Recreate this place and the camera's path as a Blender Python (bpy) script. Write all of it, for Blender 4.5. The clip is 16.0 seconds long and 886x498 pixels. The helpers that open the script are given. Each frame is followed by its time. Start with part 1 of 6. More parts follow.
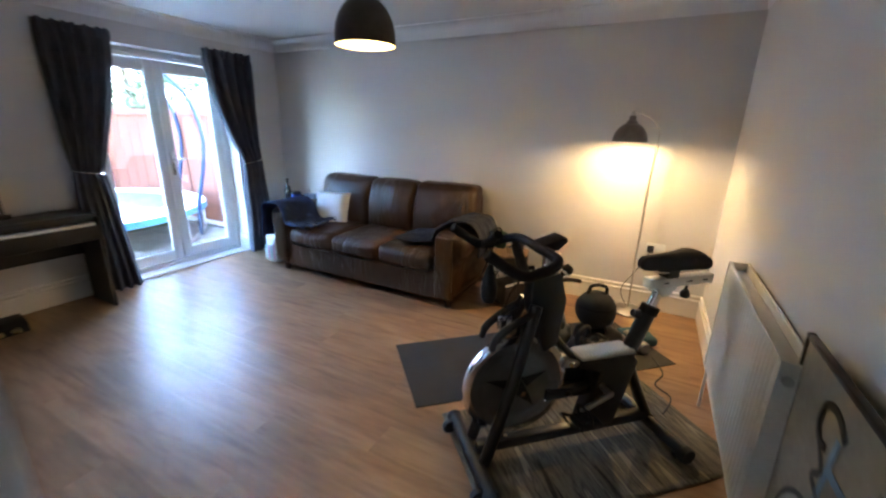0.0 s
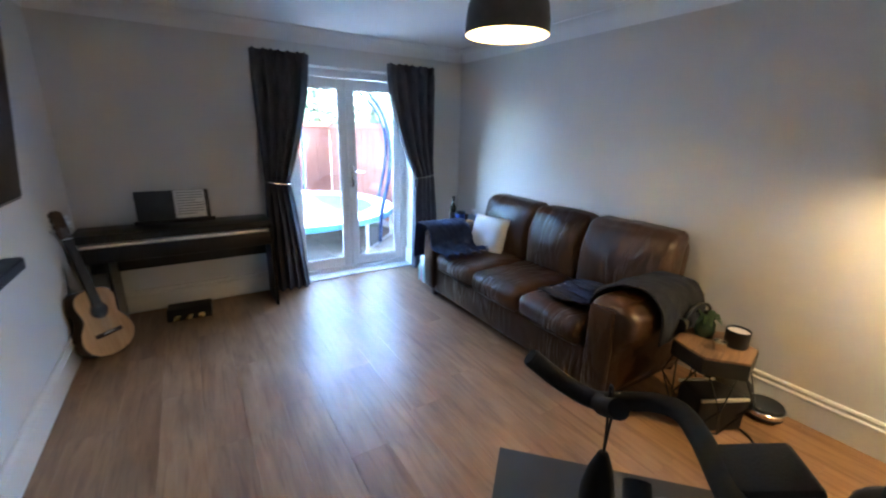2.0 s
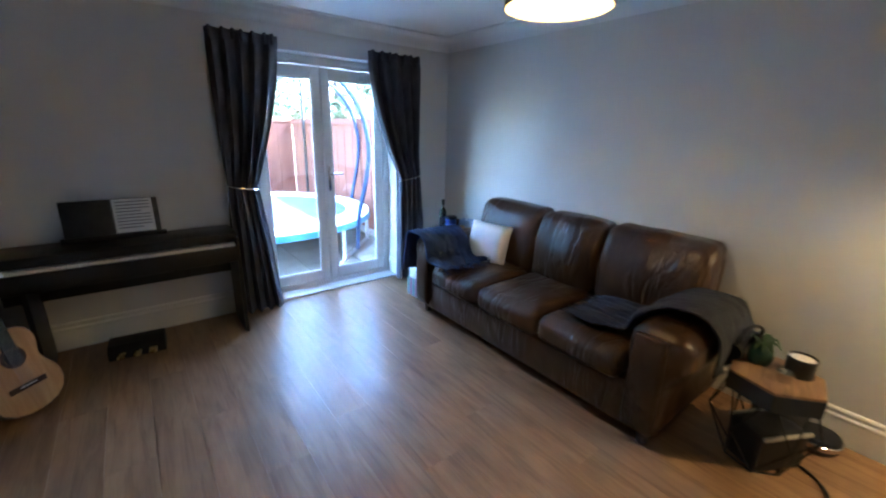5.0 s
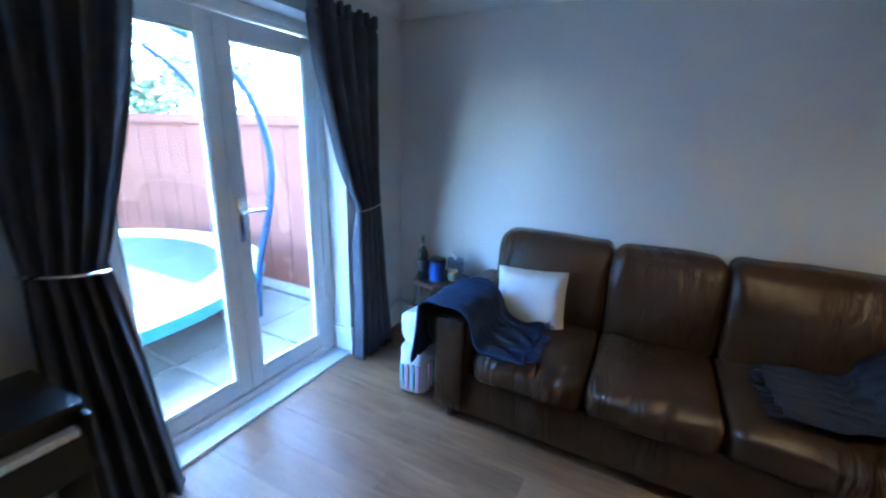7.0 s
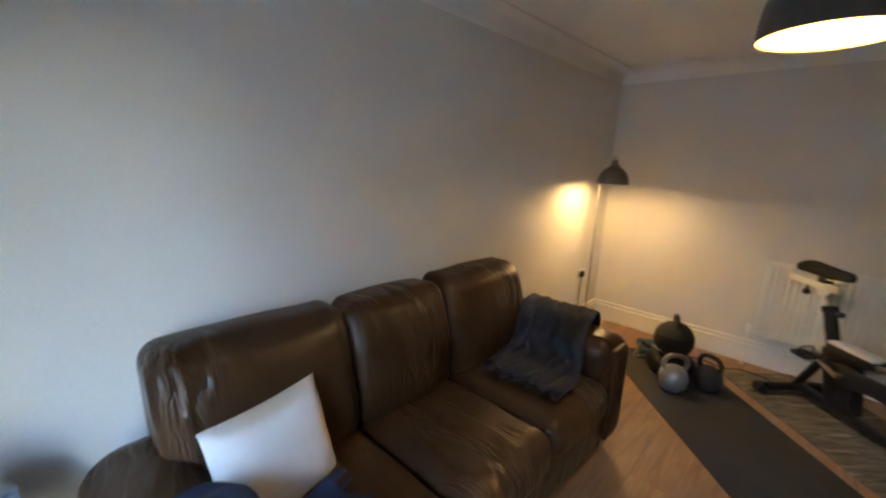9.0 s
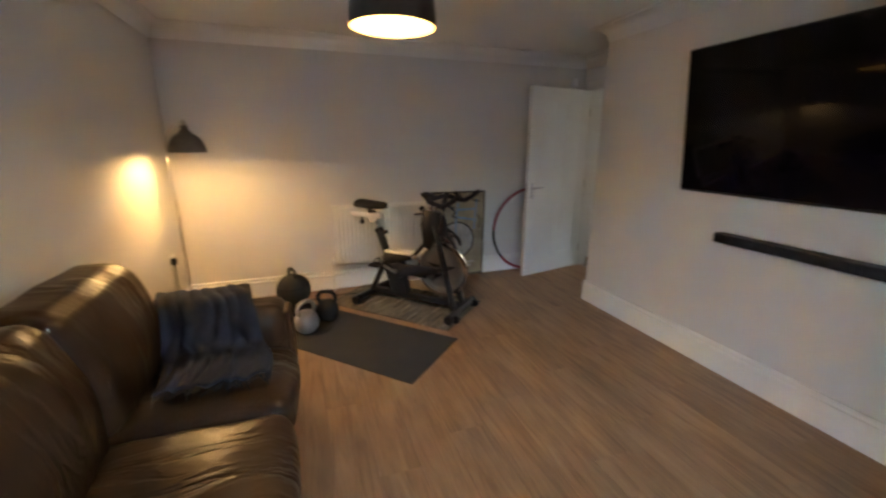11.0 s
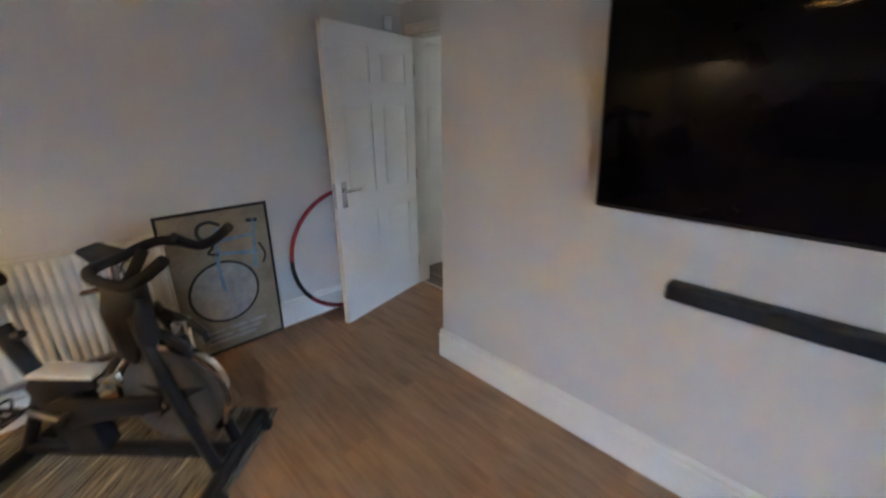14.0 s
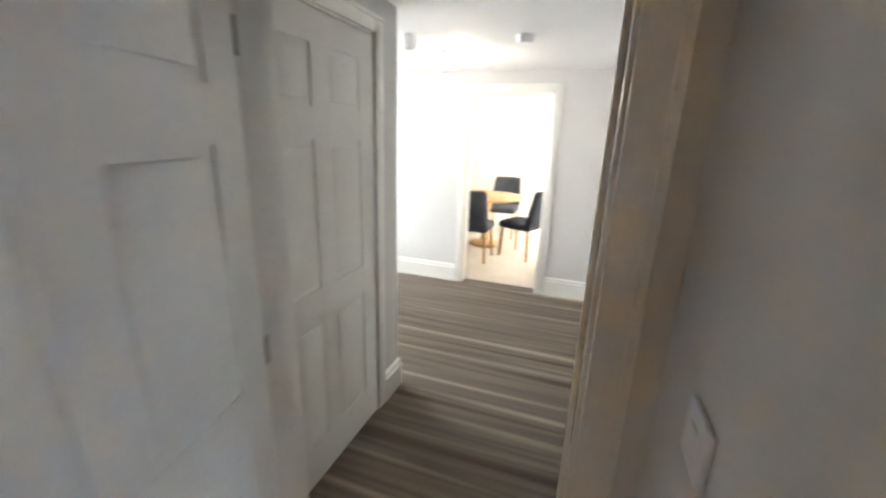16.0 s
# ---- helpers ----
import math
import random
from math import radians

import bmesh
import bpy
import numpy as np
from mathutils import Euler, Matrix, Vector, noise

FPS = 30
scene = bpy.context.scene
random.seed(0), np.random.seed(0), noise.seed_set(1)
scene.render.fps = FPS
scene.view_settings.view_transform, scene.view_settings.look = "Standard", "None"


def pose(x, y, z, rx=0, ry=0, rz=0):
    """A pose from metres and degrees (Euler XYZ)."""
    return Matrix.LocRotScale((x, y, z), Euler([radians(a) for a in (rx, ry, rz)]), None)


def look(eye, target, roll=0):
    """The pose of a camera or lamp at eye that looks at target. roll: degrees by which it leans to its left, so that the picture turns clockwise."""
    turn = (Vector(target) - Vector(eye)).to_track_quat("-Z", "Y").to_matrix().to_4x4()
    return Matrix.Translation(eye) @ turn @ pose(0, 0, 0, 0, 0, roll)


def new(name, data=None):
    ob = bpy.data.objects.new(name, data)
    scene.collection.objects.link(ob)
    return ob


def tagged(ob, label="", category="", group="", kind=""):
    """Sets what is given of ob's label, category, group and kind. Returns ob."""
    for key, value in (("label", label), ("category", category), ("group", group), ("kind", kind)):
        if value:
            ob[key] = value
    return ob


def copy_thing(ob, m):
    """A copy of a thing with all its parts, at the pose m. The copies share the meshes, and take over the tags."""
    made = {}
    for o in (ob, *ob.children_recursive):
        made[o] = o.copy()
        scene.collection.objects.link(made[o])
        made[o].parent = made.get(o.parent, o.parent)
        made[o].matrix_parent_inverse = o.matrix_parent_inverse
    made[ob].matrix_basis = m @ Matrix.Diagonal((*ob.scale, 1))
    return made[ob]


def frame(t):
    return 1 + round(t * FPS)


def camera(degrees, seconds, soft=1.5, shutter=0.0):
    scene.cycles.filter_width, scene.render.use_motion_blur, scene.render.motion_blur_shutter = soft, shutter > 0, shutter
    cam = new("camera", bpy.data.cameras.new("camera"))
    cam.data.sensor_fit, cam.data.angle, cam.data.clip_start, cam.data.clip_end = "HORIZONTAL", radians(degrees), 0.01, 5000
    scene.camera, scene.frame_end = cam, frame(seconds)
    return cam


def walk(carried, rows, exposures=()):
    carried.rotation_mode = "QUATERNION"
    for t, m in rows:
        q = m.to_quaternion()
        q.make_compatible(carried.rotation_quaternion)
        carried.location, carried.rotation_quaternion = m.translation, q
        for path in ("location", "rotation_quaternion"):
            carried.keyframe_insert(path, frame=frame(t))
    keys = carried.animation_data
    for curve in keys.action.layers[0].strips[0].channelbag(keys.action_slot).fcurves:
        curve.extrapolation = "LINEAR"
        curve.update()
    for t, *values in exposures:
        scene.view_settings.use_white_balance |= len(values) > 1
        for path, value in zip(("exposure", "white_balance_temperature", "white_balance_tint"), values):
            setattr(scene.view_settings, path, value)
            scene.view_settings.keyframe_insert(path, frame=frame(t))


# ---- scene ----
cam = camera(96.0, 16.0, 2.2, 0.5)
PATH = [
    (0, (-0.102, 0.395, 1.440), (1.596, 1.276, 0.857), 1.3),
    (0.5, (0.251, 0.501, 1.489), (1.969, 1.295, 0.843), 1.1),
    (1, (0.472, 0.543, 1.485), (2.184, 1.33, 0.815), 1.1),
    (1.5, (0.773, 0.606, 1.505), (2.145, 1.936, 0.913), 0.8),
    (2, (0.786, 0.577, 1.493), (1.814, 2.199, 0.933), 1.2),
    (2.5, (0.73, 0.425, 1.482), (1.697, 2.089, 0.936), 1.1),
    (3, (0.711, 0.291, 1.507), (1.723, 1.923, 0.949), 1.1),
    (3.5, (0.71, 0.227, 1.488), (1.869, 1.757, 0.926), 1.1),
    (4, (0.783, 0.373, 1.494), (1.935, 1.904, 0.921), 1.5),
    (6.5, (0.806, 2.437, 1.499), (2.297, 3.633, 0.91), 1.7),
    (7, (0.936, 2.837, 1.48), (2.648, 3.715, 0.933), 1.8),
    (7.5, (1.119, 3.166, 1.485), (2.978, 3.721, 1.0), 1.6),
    (8, (1.407, 3.423, 1.429), (3.35, 3.175, 1.026), 1.1),
    (8.5, (1.721, 3.627, 1.473), (3.403, 2.638, 1.034), 2.3),
    (9, (1.953, 3.776, 1.505), (3.294, 2.359, 1.067), 2.2),
    (9.5, (2.207, 3.844, 1.491), (3.164, 2.136, 1.083), 1.1),
    (10, (2.459, 3.776, 1.447), (2.805, 1.851, 1.032), 1.1),
    (12.5, (2.268, 4.072, 1.436), (1.057, 2.679, 0.665), -0.8),
    (13, (2.0, 3.688, 1.467), (0.727, 2.356, 0.69), -0.6),
    (13.5, (1.783, 3.083, 1.514), (0.496, 1.75, 0.761), -0.2),
    (14, (1.529, 2.54, 1.492), (0.21, 1.193, 0.825), -0.4),
    (14.5, (1.228, 1.992, 1.502), (-0.115, 0.637, 0.9), -0.4),
    (15, (0.889, 1.535, 1.44), (-0.56, 0.279, 0.875), -0.3),
    (15.5, (0.512, 1.098, 1.472), (-1.079, 0.019, 0.919), 0.4),
    (16, (0.127, 0.8, 1.562), (-1.688, 0.16, 1.014), 1.9),
]
walk(cam, [(t, look(e, a, r)) for t, e, a, r in PATH], [(0, 6.68, 6050, 6), (1.5, 6.68, 6050, 6), (2.5, 6.55, 5550, 3), (4, 6.45, 5700, 4), (6.5, 6.2, 5000, 0), (7.5, 6.22, 4850, -1), (8.4, 6.05, 6900, 6), (9, 6.12, 7500, 7), (10, 6.12, 9000, 10), (12.5, 6.72, 5750, 8), (13.3, 6.78, 5600, 7), (14, 6.72, 6500, 7), (14.5, 6.72, 6900, 8), (15.3, 6.75, 6900, 9), (16, 7.1, 7000, 9)])

# ---- light ----
SUN_EL, SUN_AZ = 46.0, 98.0
world = bpy.data.worlds.new("world")
scene.world = world
world.use_nodes = True
wn = world.node_tree
wn.nodes.clear()
sky = wn.nodes.new("ShaderNodeTexSky")
sky.sky_type, sky.sun_disc = "NISHITA", False
sky.ozone_density = 2.5
sky.sun_elevation, sky.sun_rotation = radians(SUN_EL), radians(SUN_AZ)
bg = wn.nodes.new("ShaderNodeBackground")
bg.inputs["Strength"].default_value = 0.15
wout = wn.nodes.new("ShaderNodeOutputWorld")
wn.links.new(sky.outputs[0], bg.inputs["Color"])
wn.links.new(bg.outputs[0], wout.inputs["Surface"])


def lamp(name, kind, m, power, colour, **settings):
    data = bpy.data.lights.new(name, kind)
    data.energy, data.color = power, colour
    if kind == "SUN":
        data.angle = settings["angle"]
    if kind in ("POINT", "SPOT"):
        data.shadow_soft_size = settings["radius"]
    if kind == "AREA":
        data.shape, data.size, data.size_y = "RECTANGLE", settings["size"], settings["size_y"]
    ob = new(name, data)
    ob.matrix_basis = m
    return ob


az = radians(SUN_AZ)
sun_dir = Vector((math.sin(az) * math.cos(radians(SUN_EL)), math.cos(az) * math.cos(radians(SUN_EL)), math.sin(radians(SUN_EL))))
lamp("sun", "SUN", look(sun_dir * 30, (0, 0, 0)), 1.3, (1.0, 0.95, 0.86), angle=radians(0.6))
lamp("floor_lamp_bulb_light", "POINT", pose(3.176, 0.594, 1.40), 0.29, (1.0, 0.64, 0.29), radius=0.03)
lamp("pendant_bulb_light", "POINT", pose(2.03, 2.06, 1.975), 0.09, (1.0, 0.74, 0.42), radius=0.03)
lamp("hall_spot_light", "POINT", pose(-3.05, -0.25, 2.00), 0.09, (1.0, 0.90, 0.78), radius=0.04)
# Added fill for daylight at the hall's unseen south end; no opening is built there.
lamp("hall_daylight_fill", "AREA", pose(-2.9, -2.55, 1.3, 90, 0, 180), 1.1, (0.80, 0.90, 1.0), size=0.8, size_y=1.6)
lamp("dining_window_daylight", "AREA", pose(-5.6, 2.72, 1.4, 90, 0, 0), 18, (1.0, 0.98, 0.94), size=2.0, size_y=1.3)
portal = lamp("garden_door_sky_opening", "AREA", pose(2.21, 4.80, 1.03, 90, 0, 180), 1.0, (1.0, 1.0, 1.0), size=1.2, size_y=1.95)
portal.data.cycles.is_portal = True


# ---- materials ----
class Mat:
    """A node material with helpers for the usual nodes."""

    def __init__(self, name, rough=0.6, metal=0.0, spec=0.5):
        self.m = bpy.data.materials.new(name)
        self.m.use_nodes = True
        self.t = self.m.node_tree
        self.b = self.t.nodes["Principled BSDF"]
        self.b.inputs["Roughness"].default_value = rough
        self.b.inputs["Metallic"].default_value = metal
        self.b.inputs["Specular IOR Level"].default_value = spec
        self.co = self.t.nodes.new("ShaderNodeTexCoord")

    def n(self, kind, **ins):
        node = self.t.nodes.new(kind)
        for key, value in ins.items():
            node.inputs[key.replace("_", " ")].default_value = value
        return node

    def link(self, a, b):
        self.t.links.new(a, b)

    def scaled(self, sx, sy, sz, source="Object"):
        mp = self.t.nodes.new("ShaderNodeMapping")
        mp.inputs["Scale"].default_value = (sx, sy, sz)
        self.link(self.co.outputs[source], mp.inputs["Vector"])
        return mp.outputs[0]

    def noise(self, vec, scale, detail=4.0, rough=0.55, dist=0.0):
        node = self.n("ShaderNodeTexNoise", Scale=scale, Detail=detail, Roughness=rough, Distortion=dist)
        self.link(vec, node.inputs["Vector"])
        return node.outputs["Fac"]

    def ramp(self, fac, stops):
        node = self.t.nodes.new("ShaderNodeValToRGB")
        els = node.color_ramp.elements
        while len(els) < len(stops):
            els.new(0.5)
        for e, (p, c) in zip(els, stops):
            e.position, e.color = p, (*c, 1)
        self.link(fac, node.inputs["Fac"])
        return node.outputs["Color"]

    def mix(self, fac, a, b, mode="MIX"):
        node = self.t.nodes.new("ShaderNodeMix")
        node.data_type, node.blend_type = "RGBA", mode
        for sock, v in ((node.inputs[0], fac), (node.inputs[6], a), (node.inputs[7], b)):
            if isinstance(v, (int, float)):
                sock.default_value = v
            elif isinstance(v, tuple):
                sock.default_value = (*v, 1)
            else:
                self.link(v, sock)
        return node.outputs[2]

    def colour(self, sock):
        if isinstance(sock, tuple):
            self.b.inputs["Base Color"].default_value = (*sock, 1)
        else:
            self.link(sock, self.b.inputs["Base Color"])
        return self

    def rough(self, fac, lo, hi):
        node = self.n("ShaderNodeMapRange")
        node.inputs["To Min"].default_value, node.inputs["To Max"].default_value = lo, hi
        self.link(fac, node.inputs["Value"])
        self.link(node.outputs[0], self.b.inputs["Roughness"])
        return self

    def bump(self, fac, strength=0.2, distance=0.005):
        node = self.n("ShaderNodeBump", Strength=strength, Distance=distance)
        self.link(fac, node.inputs["Height"])
        old = self.b.inputs["Normal"].links
        if old:
            self.link(old[0].from_socket, node.inputs["Normal"])
        self.link(node.outputs[0], self.b.inputs["Normal"])
        return self


def speckled(name, lo, hi, scale=6.0, rough=(0.5, 0.7), bump=0.1, fine=120.0, metal=0.0, spec=0.5, dist=0.002):
    """Plain stuff: two-scale tone, uneven gloss and a fine relief."""
    m = Mat(name, metal=metal, spec=spec)
    v = m.scaled(1, 1, 1)
    big, small = m.noise(v, scale), m.noise(v, fine, 3)
    c = m.ramp(big, [(0.3, lo), (0.7, hi)])
    m.colour(m.mix(0.12, c, m.ramp(small, [(0.3, (0, 0, 0)), (0.7, (1, 1, 1))]), "SOFT_LIGHT"))
    m.rough(big, *rough)
    m.bump(small, bump, dist)
    return m.m


WALL = speckled("wall_paint", (0.66, 0.645, 0.625), (0.69, 0.675, 0.655), 1.2, (0.62, 0.75), 0.10, 260, dist=0.001)
HALLWALL = speckled("hall_wall_paint", (0.62, 0.61, 0.60), (0.66, 0.65, 0.64), 1.2, (0.6, 0.75), 0.10, 260, dist=0.001)
CREAM = speckled("cream_wall_paint", (0.82, 0.80, 0.76), (0.86, 0.84, 0.80), 1.0, (0.6, 0.75), 0.08, 260, dist=0.001)
CEIL = speckled("ceiling_paint", (0.76, 0.76, 0.76), (0.80, 0.80, 0.80), 1.0, (0.7, 0.85), 0.08, 220, dist=0.001)
GLOSSW = speckled("white_gloss_paint", (0.77, 0.76, 0.73), (0.79, 0.78, 0.75), 3.0, (0.27, 0.31), 0.05, 60, dist=0.001)
PVC = speckled("white_upvc", (0.80, 0.81, 0.82), (0.84, 0.85, 0.86), 3.0, (0.25, 0.35), 0.03, 80, dist=0.001)
RADW = speckled("radiator_enamel", (0.72, 0.71, 0.66), (0.77, 0.76, 0.71), 3.0, (0.25, 0.4), 0.05, 90, dist=0.001)
BLACKP = speckled("black_plastic", (0.008, 0.008, 0.009), (0.015, 0.015, 0.016), 9.0, (0.35, 0.55), 0.15, 300, dist=0.001)
RUBBER = speckled("black_rubber", (0.010, 0.010, 0.011), (0.018, 0.018, 0.018), 9.0, (0.65, 0.85), 0.3, 200)
FOAM = speckled("foam_grip", (0.008, 0.008, 0.010), (0.014, 0.014, 0.017), 14.0, (0.75, 0.95), 0.4, 400)
BLACKW = speckled("black_piano_finish", (0.006, 0.0055, 0.006), (0.011, 0.010, 0.010), 4.0, (0.3, 0.45), 0.08, 150, dist=0.001)
FRAMEM = speckled("black_frame_paint", (0.008, 0.008, 0.009), (0.015, 0.015, 0.016), 5.0, (0.22, 0.38), 0.1, 90, dist=0.001)
STEEL = speckled("brushed_steel", (0.50, 0.48, 0.45), (0.62, 0.60, 0.57), 10.0, (0.22, 0.4), 0.08, 400, metal=1.0, dist=0.001)
CHROME = speckled("chrome", (0.75, 0.75, 0.76), (0.82, 0.82, 0.83), 8.0, (0.08, 0.18), 0.03, 200, metal=1.0, dist=0.001)
PEWTER = speckled("pewter_shade", (0.17, 0.155, 0.14), (0.25, 0.23, 0.21), 12.0, (0.3, 0.45), 0.1, 260, metal=1.0, dist=0.001)
DULLW = speckled("worn_pale_strip", (0.42, 0.38, 0.32), (0.52, 0.48, 0.42), 9.0, (0.5, 0.7), 0.1, 120)
GOLD = speckled("gold_lining", (0.82, 0.64, 0.36), (0.88, 0.70, 0.42), 12.0, (0.6, 0.75), 0.1, 200, dist=0.001)
SHADEW = speckled("white_shade_lining", (0.70, 0.68, 0.62), (0.76, 0.74, 0.68), 12.0, (0.6, 0.75), 0.1, 200, dist=0.001)
SHADE = speckled("dark_bronze_shade", (0.055, 0.050, 0.047), (0.085, 0.078, 0.072), 12.0, (0.35, 0.5), 0.1, 200, metal=0.4, dist=0.001)
NAVY = speckled("navy_wool", (0.014, 0.028, 0.075), (0.030, 0.056, 0.140), 9.0, (0.85, 0.98), 0.9, 160, dist=0.004)
SLATE = speckled("slate_blue_wool", (0.013, 0.015, 0.023), (0.029, 0.031, 0.043), 9.0, (0.85, 0.98), 0.9, 160, dist=0.004)
LINEN = speckled("white_linen", (0.72, 0.70, 0.68), (0.80, 0.78, 0.75), 6.0, (0.8, 0.95), 0.5, 300)
CURTAIN = speckled("charcoal_curtain", (0.058, 0.060, 0.076), (0.092, 0.094, 0.118), 5.0, (0.75, 0.92), 0.5, 350)
YOGA = speckled("yoga_mat_rubber", (0.030, 0.028, 0.025), (0.044, 0.040, 0.036), 4.0, (0.75, 0.9), 0.5, 500)
CONCRETE = speckled("paving_stone", (0.20, 0.19, 0.18), (0.28, 0.27, 0.25), 2.5, (0.8, 0.95), 0.5, 60)
FENCE = speckled("terracotta_fence", (0.143, 0.046, 0.027), (0.195, 0.069, 0.042), 3.0, (0.7, 0.9), 0.4, 60)
COPING = speckled("pale_coping", (0.42, 0.39, 0.36), (0.50, 0.47, 0.44), 4.0, (0.8, 0.95), 0.3, 80)
LEAF = speckled("leaf", (0.028, 0.060, 0.022), (0.055, 0.100, 0.038), 2.0, (0.5, 0.7), 0.2, 40)
BARK = speckled("bark", (0.10, 0.075, 0.055), (0.17, 0.13, 0.10), 8.0, (0.85, 0.98), 0.9, 40, dist=0.01)
GRAVEL = speckled("gravel", (0.22, 0.20, 0.18), (0.42, 0.40, 0.37), 30.0, (0.85, 0.98), 1.0, 90, dist=0.01)
JUMP = speckled("trampoline_mat", (0.018, 0.030, 0.038), (0.030, 0.046, 0.056), 6.0, (0.6, 0.8), 0.3, 300)
PADDING = speckled("blue_padding", (0.05, 0.17, 0.26), (0.08, 0.23, 0.34), 3.0, (0.35, 0.55), 0.3, 50)
FLYFACE = speckled("dull_silver_disc", (0.16, 0.155, 0.15), (0.24, 0.235, 0.23), 9.0, (0.30, 0.45), 0.1, 200, metal=0.7)
GALV = speckled("galvanised_tube", (0.55, 0.56, 0.58), (0.66, 0.67, 0.69), 8.0, (0.35, 0.5), 0.1, 150, metal=0.8)
REDP = speckled("red_plastic", (0.27, 0.022, 0.034), (0.35, 0.035, 0.05), 6.0, (0.35, 0.5), 0.1, 120)
ORANGE = speckled("orange_grip", (0.60, 0.13, 0.04), (0.70, 0.18, 0.07), 6.0, (0.5, 0.7), 0.2, 120)
TEAL = speckled("teal_cloth", (0.03, 0.08, 0.11), (0.06, 0.13, 0.17), 6.0, (0.8, 0.95), 0.5, 200)
IRON = speckled("grey_cast_iron", (0.30, 0.29, 0.28), (0.42, 0.41, 0.39), 8.0, (0.3, 0.5), 0.3, 120, metal=0.7)
BLUETIN = speckled("blue_tin", (0.02, 0.045, 0.20), (0.03, 0.07, 0.28), 6.0, (0.3, 0.45), 0.1, 90)
BOTTLE = speckled("dark_bottle_glass", (0.008, 0.012, 0.009), (0.014, 0.02, 0.014), 6.0, (0.05, 0.12), 0.02, 90)
PAPER = speckled("white_paper", (0.78, 0.78, 0.77), (0.84, 0.84, 0.83), 3.0, (0.75, 0.9), 0.1, 150)
INK = speckled("printed_ink", (0.10, 0.10, 0.11), (0.16, 0.16, 0.17), 20.0, (0.6, 0.8), 0.05, 150)
BOOKB = speckled("black_book_cover", (0.012, 0.012, 0.014), (0.03, 0.028, 0.03), 10.0, (0.3, 0.5), 0.1, 90)
TISSUE = speckled("patterned_box_card", (0.16, 0.26, 0.42), (0.42, 0.52, 0.66), 45.0, (0.6, 0.8), 0.1, 120)
BAGP = speckled("white_carrier_bag", (0.74, 0.76, 0.78), (0.82, 0.83, 0.84), 6.0, (0.3, 0.45), 0.4, 30, dist=0.01)
BRASS = speckled("brass", (0.66, 0.48, 0.20), (0.76, 0.57, 0.27), 10.0, (0.2, 0.35), 0.05, 150, metal=1.0)
DKWOOD = speckled("dark_rosewood", (0.035, 0.018, 0.012), (0.07, 0.035, 0.022), 10.0, (0.35, 0.5), 0.2, 100)
DINEFAB = speckled("dark_grey_chair_fabric", (0.035, 0.04, 0.055), (0.06, 0.065, 0.085), 8.0, (0.8, 0.95), 0.4, 200)
OAK = speckled("light_oak", (0.44, 0.27, 0.13), (0.56, 0.37, 0.19), 6.0, (0.4, 0.55), 0.2, 60)
VINYL = speckled("pale_dining_floor", (0.46, 0.42, 0.38), (0.54, 0.50, 0.46), 3.0, (0.35, 0.5), 0.1, 60)
GREENL = speckled("bottle_green", (0.012, 0.035, 0.020), (0.025, 0.060, 0.036), 8.0, (0.3, 0.5), 0.1, 90)
AMBER = speckled("sage_jar", (0.30, 0.33, 0.24), (0.38, 0.41, 0.30), 8.0, (0.3, 0.5), 0.1, 90)
PINKS = speckled("printed_stripes", (0.70, 0.36, 0.46), (0.62, 0.46, 0.62), 14.0, (0.4, 0.6), 0.1, 60)
GREENS = speckled("printed_stripe_green", (0.36, 0.60, 0.46), (0.46, 0.62, 0.70), 14.0, (0.4, 0.6), 0.1, 60)


def laminate():
    m = Mat("oak_laminate", spec=0.5)
    info = m.t.nodes.new("ShaderNodeObjectInfo")
    off = m.t.nodes.new("ShaderNodeVectorMath")
    off.operation = "MULTIPLY_ADD"
    off.inputs[1].default_value = (1, 1, 1)
    cv = m.t.nodes.new("ShaderNodeCombineXYZ")
    mul = m.t.nodes.new("ShaderNodeMath")
    mul.operation, mul.inputs[1].default_value = "MULTIPLY", 37.0
    m.link(info.outputs["Random"], mul.inputs[0])
    m.link(mul.outputs[0], cv.inputs[0])
    m.link(mul.outputs[0], cv.inputs[2])
    m.link(m.co.outputs["Object"], off.inputs[0])
    m.link(cv.outputs[0], off.inputs[2])
    mp = m.t.nodes.new("ShaderNodeMapping")
    mp.inputs["Scale"].default_value = (9, 0.9, 1)
    m.link(off.outputs[0], mp.inputs["Vector"])
    grain = m.noise(mp.outputs[0], 3.0, 6, 0.6, 0.7)
    mp2 = m.t.nodes.new("ShaderNodeMapping")
    mp2.inputs["Scale"].default_value = (2.2, 0.8, 1)
    m.link(off.outputs[0], mp2.inputs["Vector"])
    cloud = m.noise(mp2.outputs[0], 2.6, 3)
    fine = m.noise(mp.outputs[0], 26.0, 3)
    c = m.ramp(grain, [(0.25, (0.200, 0.106, 0.052)), (0.5, (0.310, 0.178, 0.092)), (0.8, (0.390, 0.232, 0.124))])
    c = m.mix(0.55, c, m.ramp(cloud, [(0.30, (0.20, 0.20, 0.20)), (0.70, (0.72, 0.72, 0.72))]), "SOFT_LIGHT")
    tone = m.ramp(info.outputs["Random"], [(0.0, (0.40, 0.40, 0.41)), (1.0, (0.60, 0.58, 0.56))])
    c = m.mix(0.38, c, tone, "SOFT_LIGHT")
    m.colour(c)
    m.rough(cloud, 0.34, 0.48)
    m.bump(fine, 0.12, 0.001)
    return m.m


